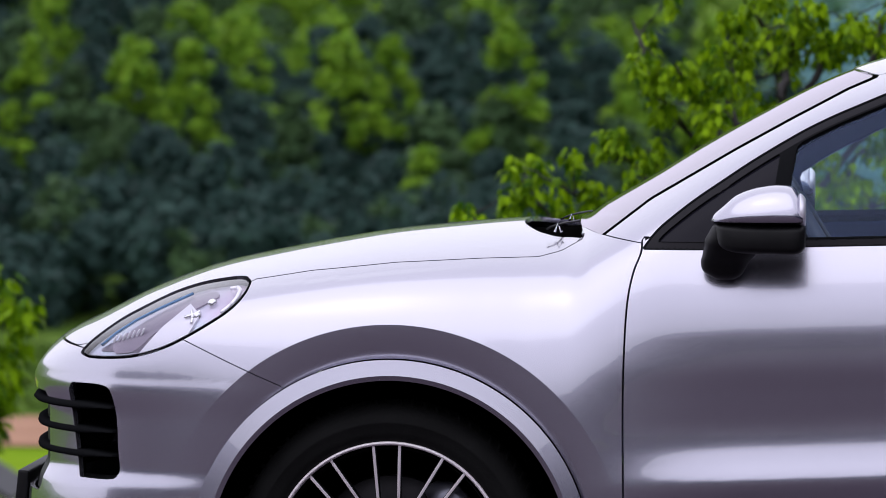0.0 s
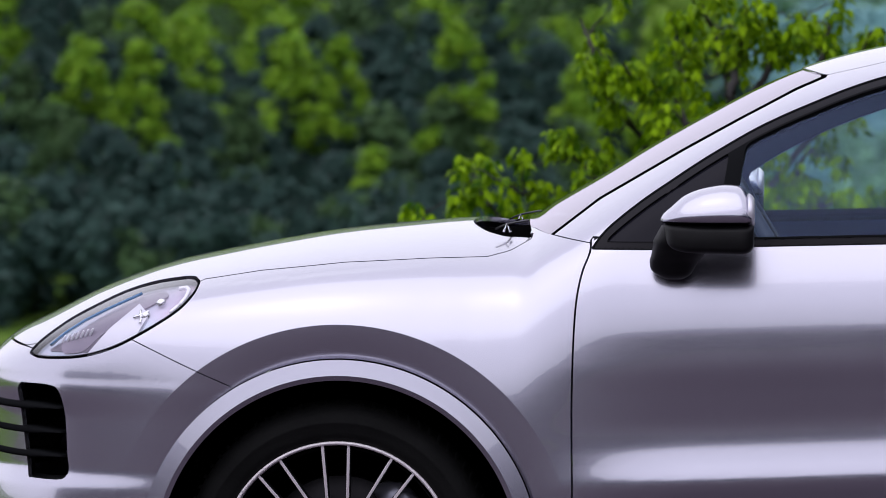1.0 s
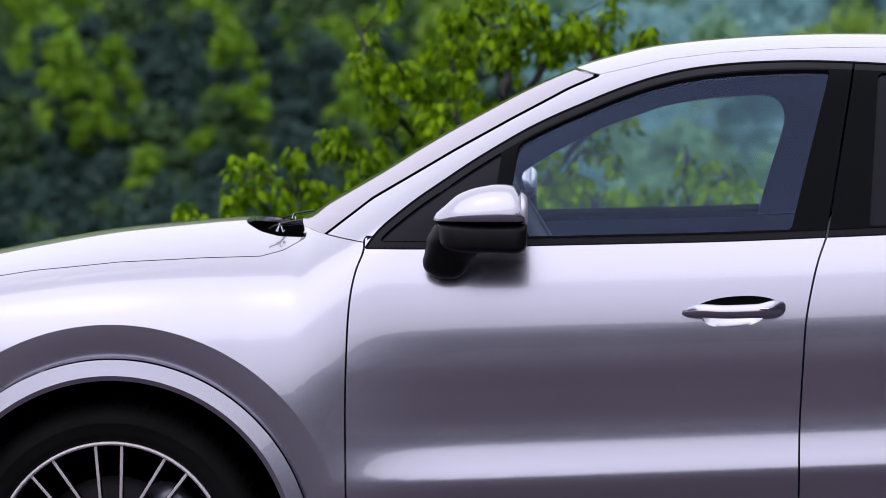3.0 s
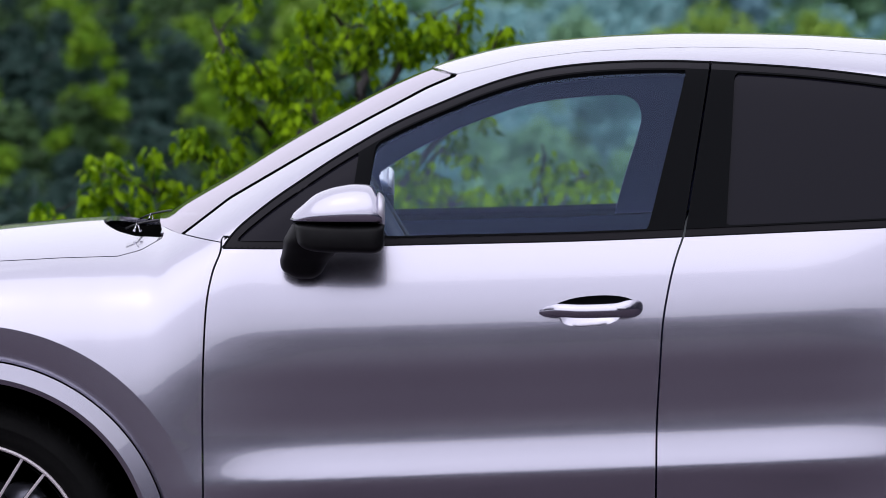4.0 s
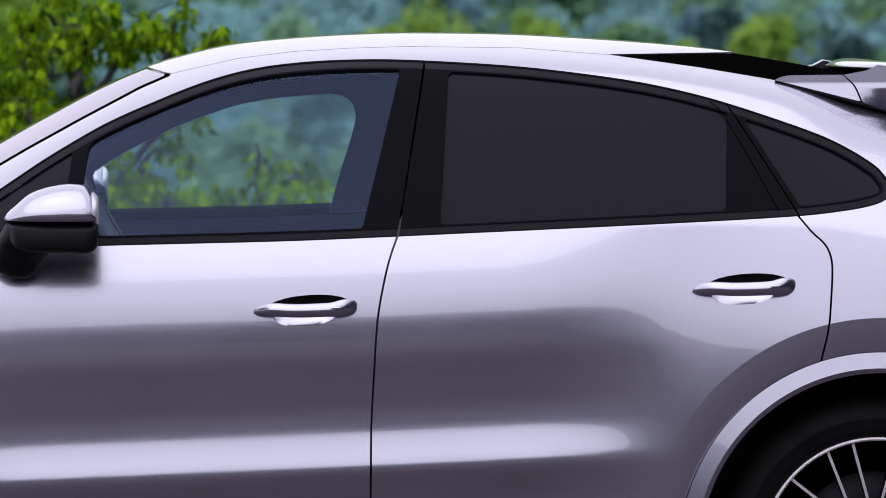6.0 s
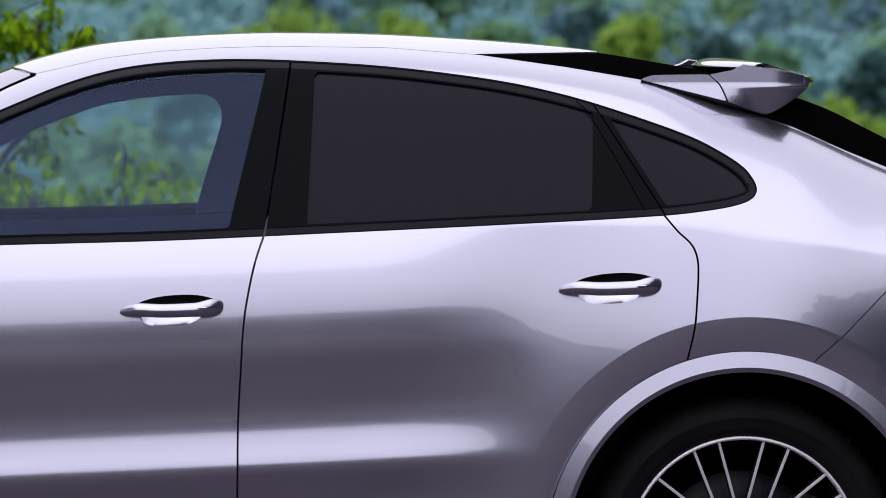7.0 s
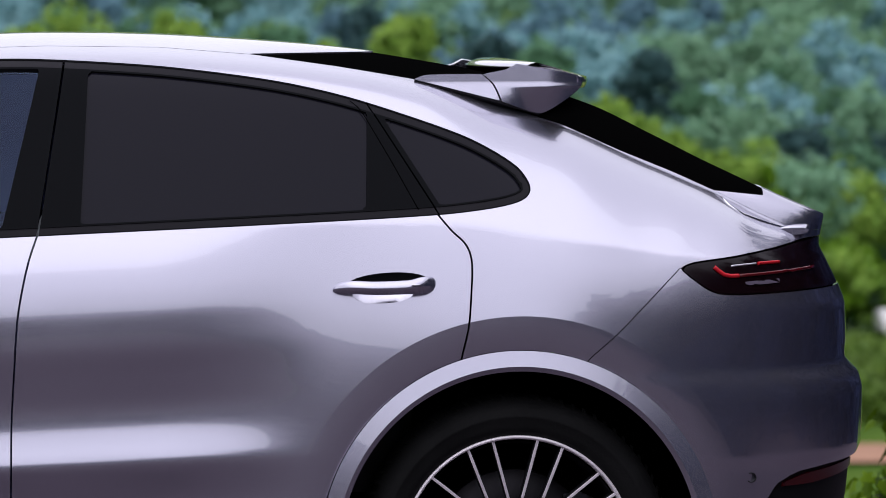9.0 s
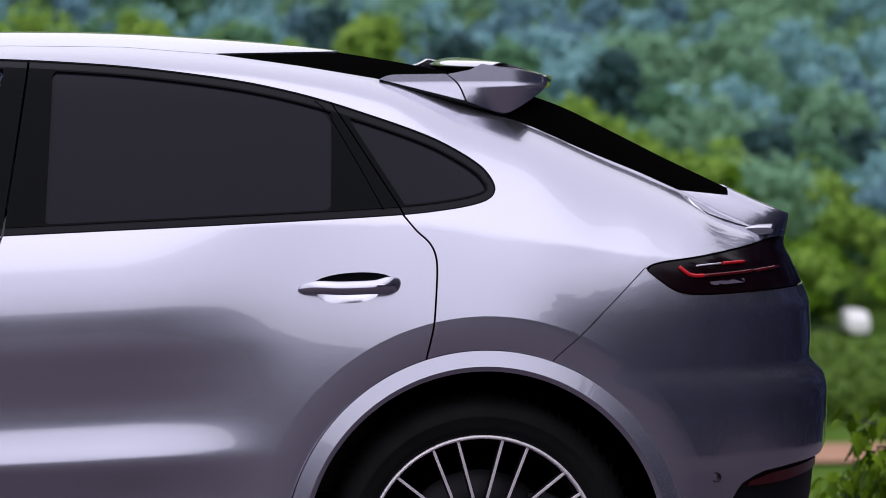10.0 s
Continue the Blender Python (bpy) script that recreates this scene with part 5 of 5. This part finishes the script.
def build_woods():
    rng = np.random.default_rng(4)
    sets = {k: [] for k in range(9)}
    row_top = curve([(262, -2.3), (280, -1.75), (300, -1.2), (320, -0.75), (345, -0.2), (370, 0.1), (420, 0.55), (480, 0.7)])
    d = 264.0
    while d < 475:
        half = math.degrees(4.3 / d) / 2
        az = -11.5 + rng.uniform(0, 2 * half)
        while az < 13.8:
            a, e = az + rng.uniform(-0.7, 0.7) * half, d + rng.uniform(-4, 4)
            az += 2 * half
            x, y = EYE_X + e * math.tan(radians(a)), EYE_Y + e
            side = float(ease(np.array(a), -2.4, -0.6))
            if e < 268 + 15 * side or (a > 9.6 and e < 312):
                continue
            z = float(ground_height(np.array(x), np.array(y)))
            w = rng.uniform(2.2, 3.4)
            patch = 1.25 * noise.noise(Vector((x / 14, y / 40, 3.1))) + 0.30 * rng.normal()
            if rng.random() > side:   # steep hillside on this side: shade put into low leaves, light into high ones
                top = float(row_top(e)) + 0.22 * rng.normal()
                fresh = 1.15 - 0.95 * float(ease(np.array(top), -0.75, 0.15))
                kind = 0 if patch > fresh else 1 if patch > fresh - 0.5 else 2
                h = max(4.0, EYE_Z + e * math.tan(radians(top)) - z)
                sets[kind].append(crown_cone(rng, x, y, z + 0.35 * h, 0.65 * h, w * (1.0 if kind == 2 else 1.25), 34))
                continue
            lift = float(ease(np.array(e), 290, 420))
            cut = 0.12 + 0.30 * (lift - 0.5) - 0.3 * float(ease(np.array(a), 7.0, 9.5))
            kind = 0 if patch > cut else 1 if patch > cut - 0.45 else 2
            h = rng.uniform(0.85, 1.25) * (4.5 + 5.5 * float(ease(np.array(e), 280, 345)) + 4 * float(ease(np.array(e), 410, 450)))
            # share of the palest haze-coloured leaves, growing rightwards and with distance
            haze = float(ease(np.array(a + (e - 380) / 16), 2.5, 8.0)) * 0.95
            gap = float(ease(np.array(a), -1.5, -0.4)) * (1 - float(ease(np.array(a), 1.8, 2.6)))   # leaves behind the windows coloured pale teal for the veil on the glass
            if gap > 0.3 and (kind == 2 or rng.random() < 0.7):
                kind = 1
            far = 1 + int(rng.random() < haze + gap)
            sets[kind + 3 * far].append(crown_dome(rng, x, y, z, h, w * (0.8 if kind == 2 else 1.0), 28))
        d += 8.5
    for a, el, e, w, k in LEFT_CROWNS + RIGHT_CROWNS + MORE_CROWNS:
        p = spot(a, el, e)
        h = 3.4 * w
        sets[k].append((crown_cone if k < 3 else crown_dome)(rng, p.x, p.y, p.z - h, h, w, 36 if k < 3 else 46))
    # undergrowth along the foot of the left hillside, coloured dark for its shade
    for _ in range(150):
        a, e = rng.uniform(-11, -1.0), rng.uniform(262, 284)
        x, y = EYE_X + e * math.tan(radians(a)), EYE_Y + e
        sets[2 if rng.random() < 0.85 else 1].append(crown_clumps(rng, x, y, float(ground_height(np.array(x), np.array(y))) - 1.0, rng.uniform(4.5, 7.5), rng.uniform(1.8, 2.8), 16))
    # bushes round the valley road
    for _ in range(46):
        a, e = rng.uniform(9.8, 12.0), rng.uniform(297, 313)
        if 10.42 < a < 10.98:
            continue
        x, y = EYE_X + e * math.tan(radians(a)), EYE_Y + e
        sets[int(rng.choice([0, 0, 3, 3, 6, 1]))].append(crown_dome(rng, x, y, float(ground_height(np.array(x), np.array(y))), rng.uniform(2.5, 5.0), rng.uniform(1.0, 1.8), 22))
    # lighter bushes beside the valley road
    for a, el, e, h, w, k in ((10.35, -2.95, 318, 3.6, 1.4, 3), (10.1, -3.3, 305, 4.0, 1.3, 0), (10.25, -3.5, 300, 3.5, 1.2, 1), (11.3, -2.7, 325, 5.0, 2.2, 1), (10.75, -2.5, 321, 4.2, 2.0, 4)):
        p = spot(a, el, e)
        sets[k].append(crown_dome(rng, p.x, p.y, p.z - 0.6 * h, h, w, 40))
    names = ("lit-toned yellow-green", "mid green", "shade-dark blue-green", "hazy light green", "hazy blue-green", "hazy dark", "hazy pale green", "hazy pale blue-green", "hazy greyish blue-green")
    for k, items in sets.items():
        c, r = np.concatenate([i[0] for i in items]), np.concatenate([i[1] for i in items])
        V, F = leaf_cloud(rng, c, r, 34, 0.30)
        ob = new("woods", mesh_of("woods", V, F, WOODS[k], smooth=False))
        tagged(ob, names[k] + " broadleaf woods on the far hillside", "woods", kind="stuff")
    # unseen: trees added beside the parking area to darken reflections; a belt far behind
    unseen_hedge, belt = [], []
    for _ in range(250):
        x, y = rng.uniform(12.5, 24), rng.uniform(-24, 30)
        unseen_hedge.append(crown_clumps(rng, x, y, -4.5, rng.uniform(14.0, 15.0), rng.uniform(2.5, 3.2), 24))
    for _ in range(110):   # low edge bushes added unseen, to keep pavement out of the bumper's reflection
        x, y = rng.uniform(7.2, 9.5), rng.uniform(-20, 7)
        unseen_hedge.append(crown_clumps(rng, x, y, -0.6, rng.uniform(1.8, 2.8), rng.uniform(0.8, 1.2), 9))
    for _ in range(900):
        a = rng.uniform(0.5 * math.pi, 1.5 * math.pi)
        rad = rng.uniform(88, 122)
        x, y = 1.2 + rad * math.sin(a), -14 + rad * math.cos(a)
        h = rng.uniform(19, 21)
        belt.append(crown_clumps(rng, x, y, float(ground_height(np.array(x), np.array(y))) - 0.3 * h, h, rng.uniform(3.6, 4.8), 24))
    for items, per, size, words in ((unseen_hedge, 42, 0.45, "dark dense trees added out of view to darken the car's reflections"), (belt, 22, 0.9, "unseen dark bluish belt of trees far behind the parking area")):
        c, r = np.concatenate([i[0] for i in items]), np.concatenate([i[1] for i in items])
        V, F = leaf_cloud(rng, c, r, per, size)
        tagged(new("unseen_trees", mesh_of("unseen_trees", V, F, BELT, smooth=False)), words, "woods", kind="stuff")
    # scrub on the valley floor
    items = []
    for _ in range(700):
        az, d = rng.uniform(-10, 12.5), rng.uniform(212, 300)
        if rng.random() < 0.4:
            az = rng.uniform(8.5, 12.0)
        if (az > 9.3 and (d < 234 or d > 273)) or (az < 1 and d > 236):
            continue
        x, y = EYE_X + d * math.tan(radians(az)), EYE_Y + d
        items.append(crown_clumps(rng, x, y, float(ground_height(np.array(x), np.array(y))) - 0.5, rng.uniform(1.5, 4.5 if 2 < az < 9.3 else 2.3), rng.uniform(1.2, 2.4), 9))
    c, r = np.concatenate([i[0] for i in items]), np.concatenate([i[1] for i in items])
    V, F = leaf_cloud(rng, c, r, 22, 0.22)
    tagged(new("scrub", mesh_of("scrub", V, F, SHRUB_LEAF, smooth=False)), "green scrub and bushes on the valley floor", "bushes", kind="stuff")


build_woods()

LOBES = [(0.0, 0.0), (0.12, -0.04), (0.38, -0.10), (0.30, 0.12), (0.56, 0.42), (0.34, 0.46), (0.30, 0.78), (0.16, 0.80), (0.0, 1.25)]


def tuft_leaves(rng, centres, count, size):
    """Umbrellas of five-lobed leaves: stalks spread from each centre and the blades hang outwards. Vertices and faces."""
    half = np.array(LOBES)
    ring = np.concatenate([half, half[1:-1][::-1] * (-1, 1)])
    k, n = len(ring), len(centres) * count
    c = np.repeat(centres, count, 0)
    a = rng.uniform(0, 2 * math.pi, n)
    out = np.stack([np.cos(a), np.sin(a), np.zeros(n)], 1)
    drop = rng.uniform(0.4, 2.6, (n, 1))
    tip = out + drop * np.array([0, 0, -1.0]) + rng.normal(size=(n, 3)) * 0.2
    tip /= np.linalg.norm(tip, axis=1, keepdims=True)
    side = np.cross(tip, (0, 0, 1.0)) + rng.normal(size=(n, 3)) * 0.25
    side -= tip * (side * tip).sum(1, keepdims=True)
    side /= np.maximum(np.linalg.norm(side, axis=1, keepdims=True), 1e-6)
    up = np.cross(side, tip)
    p = c + out * size * rng.uniform(0.2, 1.3, (n, 1)) + np.array([0, 0, 1.0]) * size * rng.uniform(-1.3, 0.9, (n, 1))
    s = size * rng.uniform(0.6, 1.2, (n, 1, 1))
    fold = -0.3 * np.abs(ring[:, 0]) - 0.22 * ring[:, 1] ** 2
    V = p[:, None, :] + s * (0.8 * ring[None, :, :1] * side[:, None, :] + ring[None, :, 1:] * tip[:, None, :] + fold[None, :, None] * up[:, None, :])
    return V.reshape(-1, 3), np.arange(n * k).reshape(n, k)


def limb(points, r0, r1, steps=9, seed=0):
    """A tapered, slightly crooked limb through a few places; returns its bmesh and its line."""
    pts = np.array([tuple(p) for p in points])
    t = np.linspace(0, 1, len(pts))
    line = np.stack([curve(list(zip(t, pts[:, k])))(np.linspace(0, 1, steps * 2)) for k in range(3)], 1)
    line[1:-1] += np.random.default_rng(seed).normal(size=(len(line) - 2, 3)) * 0.008
    bm = bmesh.new()
    rings = []
    for i, p in enumerate(line):
        d = Vector(line[min(i + 1, len(line) - 1)] - line[max(i - 1, 0)]).normalized()
        u = d.orthogonal().normalized()
        v = d.cross(u)
        r = r0 + (r1 - r0) * i / (len(line) - 1)
        rings.append([bm.verts.new(Vector(p) + r * (math.cos(math.pi * k / 3) * u + math.sin(math.pi * k / 3) * v)) for k in range(6)])
    for a, b in zip(rings, rings[1:]):
        for k in range(6):
            bm.faces.new((a[k], a[(k + 1) % 6], b[(k + 1) % 6], b[k])).smooth = True
    return bm, line


def leafy_tree(name, label, away, limbs, seed, tufts=14, count=26, size=0.041, spread=0.085, spare=0.4, thick=0.022, leaf=None):
    """A young tree: limbs given as bearings, twigs along them and tufts of hanging leaves."""
    rng = np.random.default_rng(seed)
    tree = thing(name, label, "tree")
    places = []
    for i, bearings in enumerate(limbs):
        pts = [spot(az, el, away + 0.25 * rng.normal()) for az, el in bearings]
        bm, line = limb(pts, thick * (1.3 if i == 0 else 1.0), 0.005, seed=seed + i)
        part("trunk" if i == 0 else "branch", bm, BARK, tree)
        for f in np.linspace(spare, 1.0, tufts) + rng.uniform(-0.03, 0.0, tufts):
            p = line[int(f * (len(line) - 1))]
            tuft = p + rng.normal(size=3) * spread * (1.1, 1.1, 0.8) * (0.4 if f > 0.96 else 1.0)
            places.append(tuft)
            tb, _ = limb([p, (p + tuft) / 2 + (0, 0, 0.015), tuft], 0.0045, 0.002, 3, seed)
            part("twig", tb, BARK, tree)
    V, F = tuft_leaves(rng, np.array(places), count, size)
    part("crown", mesh_of("crown", V, F, leaf or MAPLE_LEAF, smooth=False), leaf or MAPLE_LEAF, tree, "fresh green hanging leaves")
    return tree


leafy_tree("maple_tree", "young maple with hanging fresh green leaves behind the car", 24.0, [
    [(-0.9, -5.6), (-0.95, -0.95), (-1.12, -0.3), (-1.33, 0.05)],
    [(-1.0, -3.2), (-1.80, -1.45), (-2.25, -0.72), (-2.42, -0.18)],
    [(-0.98, -0.95), (-0.86, -0.5), (-0.80, -0.05)],
    [(-0.95, -1.3), (-0.45, -0.5), (-0.20, -0.18)],
    [(-0.93, -1.6), (-0.15, -0.75), (0.08, -0.12)],
    [(-0.9, -2.2), (0.1, -1.0), (0.45, -0.3)],
    [(-1.1, -2.6), (-2.25, -1.75), (-2.68, -1.36)],
    [(-1.1, -3.0), (-2.6, -2.1), (-3.14, -1.82)],
    [(-1.1, -3.0), (-3.2, -2.1), (-3.62, -1.66)],
    [(-1.1, -3.2), (-3.7, -2.3), (-4.2, -2.05)],
    [(-1.05, -2.2), (-1.75, -1.0), (-2.0, -0.62)],
    [(-1.0, -1.9), (-1.45, -0.95), (-1.42, -0.5)],
    [(-0.9, -3.0), (-0.45, -1.9), (-0.15, -1.45)],
    [(-0.9, -3.0), (-0.2, -2.1), (0.12, -1.95)]], 11)
leafy_tree("sapling", "thin sapling seen through the car's windows", 24.0, [
    [(0.85, -5.6), (0.87, -2.6), (0.84, -1.42)],
    [(0.87, -2.5), (1.12, -1.85), (1.28, -1.68)],
    [(0.87, -2.7), (0.62, -2.1), (0.42, -2.0)],
    [(0.87, -2.6), (1.25, -2.1), (1.42, -2.05)]], 23, tufts=7, count=15, size=0.050, spread=0.055, spare=0.6, thick=0.012)
leafy_tree("roadside_tree", "dense green young tree at the edge of the meadow", 31.0, [
    [(-9.42, -5.55), (-9.37, -3.75), (-9.17, -2.75)],
    [(-9.42, -4.35), (-8.97, -3.75), (-8.80, -3.25)],
    [(-9.42, -4.35), (-9.02, -3.35), (-8.92, -2.75)],
    [(-9.42, -4.45), (-9.12, -4.05), (-8.82, -3.90)],
    [(-9.42, -4.65), (-9.12, -4.05), (-8.85, -3.55)],
    [(-9.42, -4.35), (-9.52, -3.35), (-9.22, -2.55)],
    [(-9.42, -4.35), (-9.10, -3.0), (-8.75, -2.95)]], 31, tufts=15, count=18, size=0.075, spread=0.15, spare=0.4)
leafy_tree("vine_bush", "leafy climbing bush beside the parking area", 20.0, [
    [(11.60, -5.95), (11.25, -5.15), (11.02, -4.15)],
    [(11.60, -5.75), (11.10, -5.05), (10.90, -4.70)],
    [(11.60, -5.95), (11.00, -5.35), (10.70, -5.00)],
    [(11.60, -5.75), (11.40, -4.75), (11.20, -3.95)],
    [(11.60, -5.95), (11.20, -5.15), (11.10, -4.55)]], 37, tufts=11, count=12, size=0.062, spread=0.08, spare=0.2, leaf=VINE_LEAF)


def build_far_things():
    WHITE = mottle(mat("white_render", (0.75, 0.74, 0.72), 0.8), 2, (0.70, 0.69, 0.67), (0.80, 0.79, 0.77), 0.2)
    SLATE = mottle(mat("slate_roof", (0.03, 0.03, 0.035), 0.7), 3, (0.022, 0.022, 0.028), (0.045, 0.045, 0.05), 0.3)
    p = spot(-9.14, -5.37, 160)
    house = thing("house", "small white house with a dark pitched roof in the valley", "house", at=p)
    part("wall", box(3.2, 4.0, 2.4, pose(0, 0, 0.4), 0.03), WHITE, house)
    bm = bmesh.new()
    rows = [[bm.verts.new((x, y, z)) for x, z in ((-2.0, 1.45), (0, 2.75), (2.0, 1.45), (2.0, 1.3), (0, 2.55), (-2.0, 1.3))] for y in (-2.3, 2.3)]
    for k in range(6):
        bm.faces.new((rows[0][k], rows[0][(k + 1) % 6], rows[1][(k + 1) % 6], rows[1][k]))
    bm.faces.new(rows[0]), bm.faces.new(rows[1])
    bmesh.ops.recalc_face_normals(bm, faces=bm.faces[:])
    part("roof", bm, SLATE, house)
    part("window", box(0.9, 0.06, 0.9, pose(0.4, -2.02, 0.5), 0.01), PRIVACY, house)
    x, y = EYE_X + 296 * math.tan(radians(10.62)), EYE_Y + 296
    q = (x, y, float(ground_height(np.array(x), np.array(y))))
    van = thing("van", "small white van on the valley road", "van", at=q)
    van.scale = (0.7, 0.7, 0.7)
    st = [(-2.0, 0, 0.75, 0.70, 0.35), (-1.8, 0, 0.85, 0.82, 0.50), (-1.2, 0, 1.05, 0.86, 0.75), (-0.9, 0, 1.15, 0.86, 0.85), (1.9, 0, 1.15, 0.86, 0.85), (2.0, 0, 1.1, 0.8, 0.75)]
    bm = loft("y", st, 24, 4)
    part("body", bm, WHITE, van)
    part("windscreen", box(1.4, 0.05, 0.55, pose(0, -1.30, 1.45, -28, 0, 0), 0.02), PRIVACY, van)
    for sx in (-0.72, 0.72):
        for sy in (-1.3, 1.3):
            part("wheel", lathe([(0.02, -0.1), (0.30, -0.1), (0.33, -0.06), (0.33, 0.06), (0.30, 0.1), (0.02, 0.1)], 24, pose(sx, sy, 0.33, 0, 0, 90)), RUBBER, van)


build_far_things()
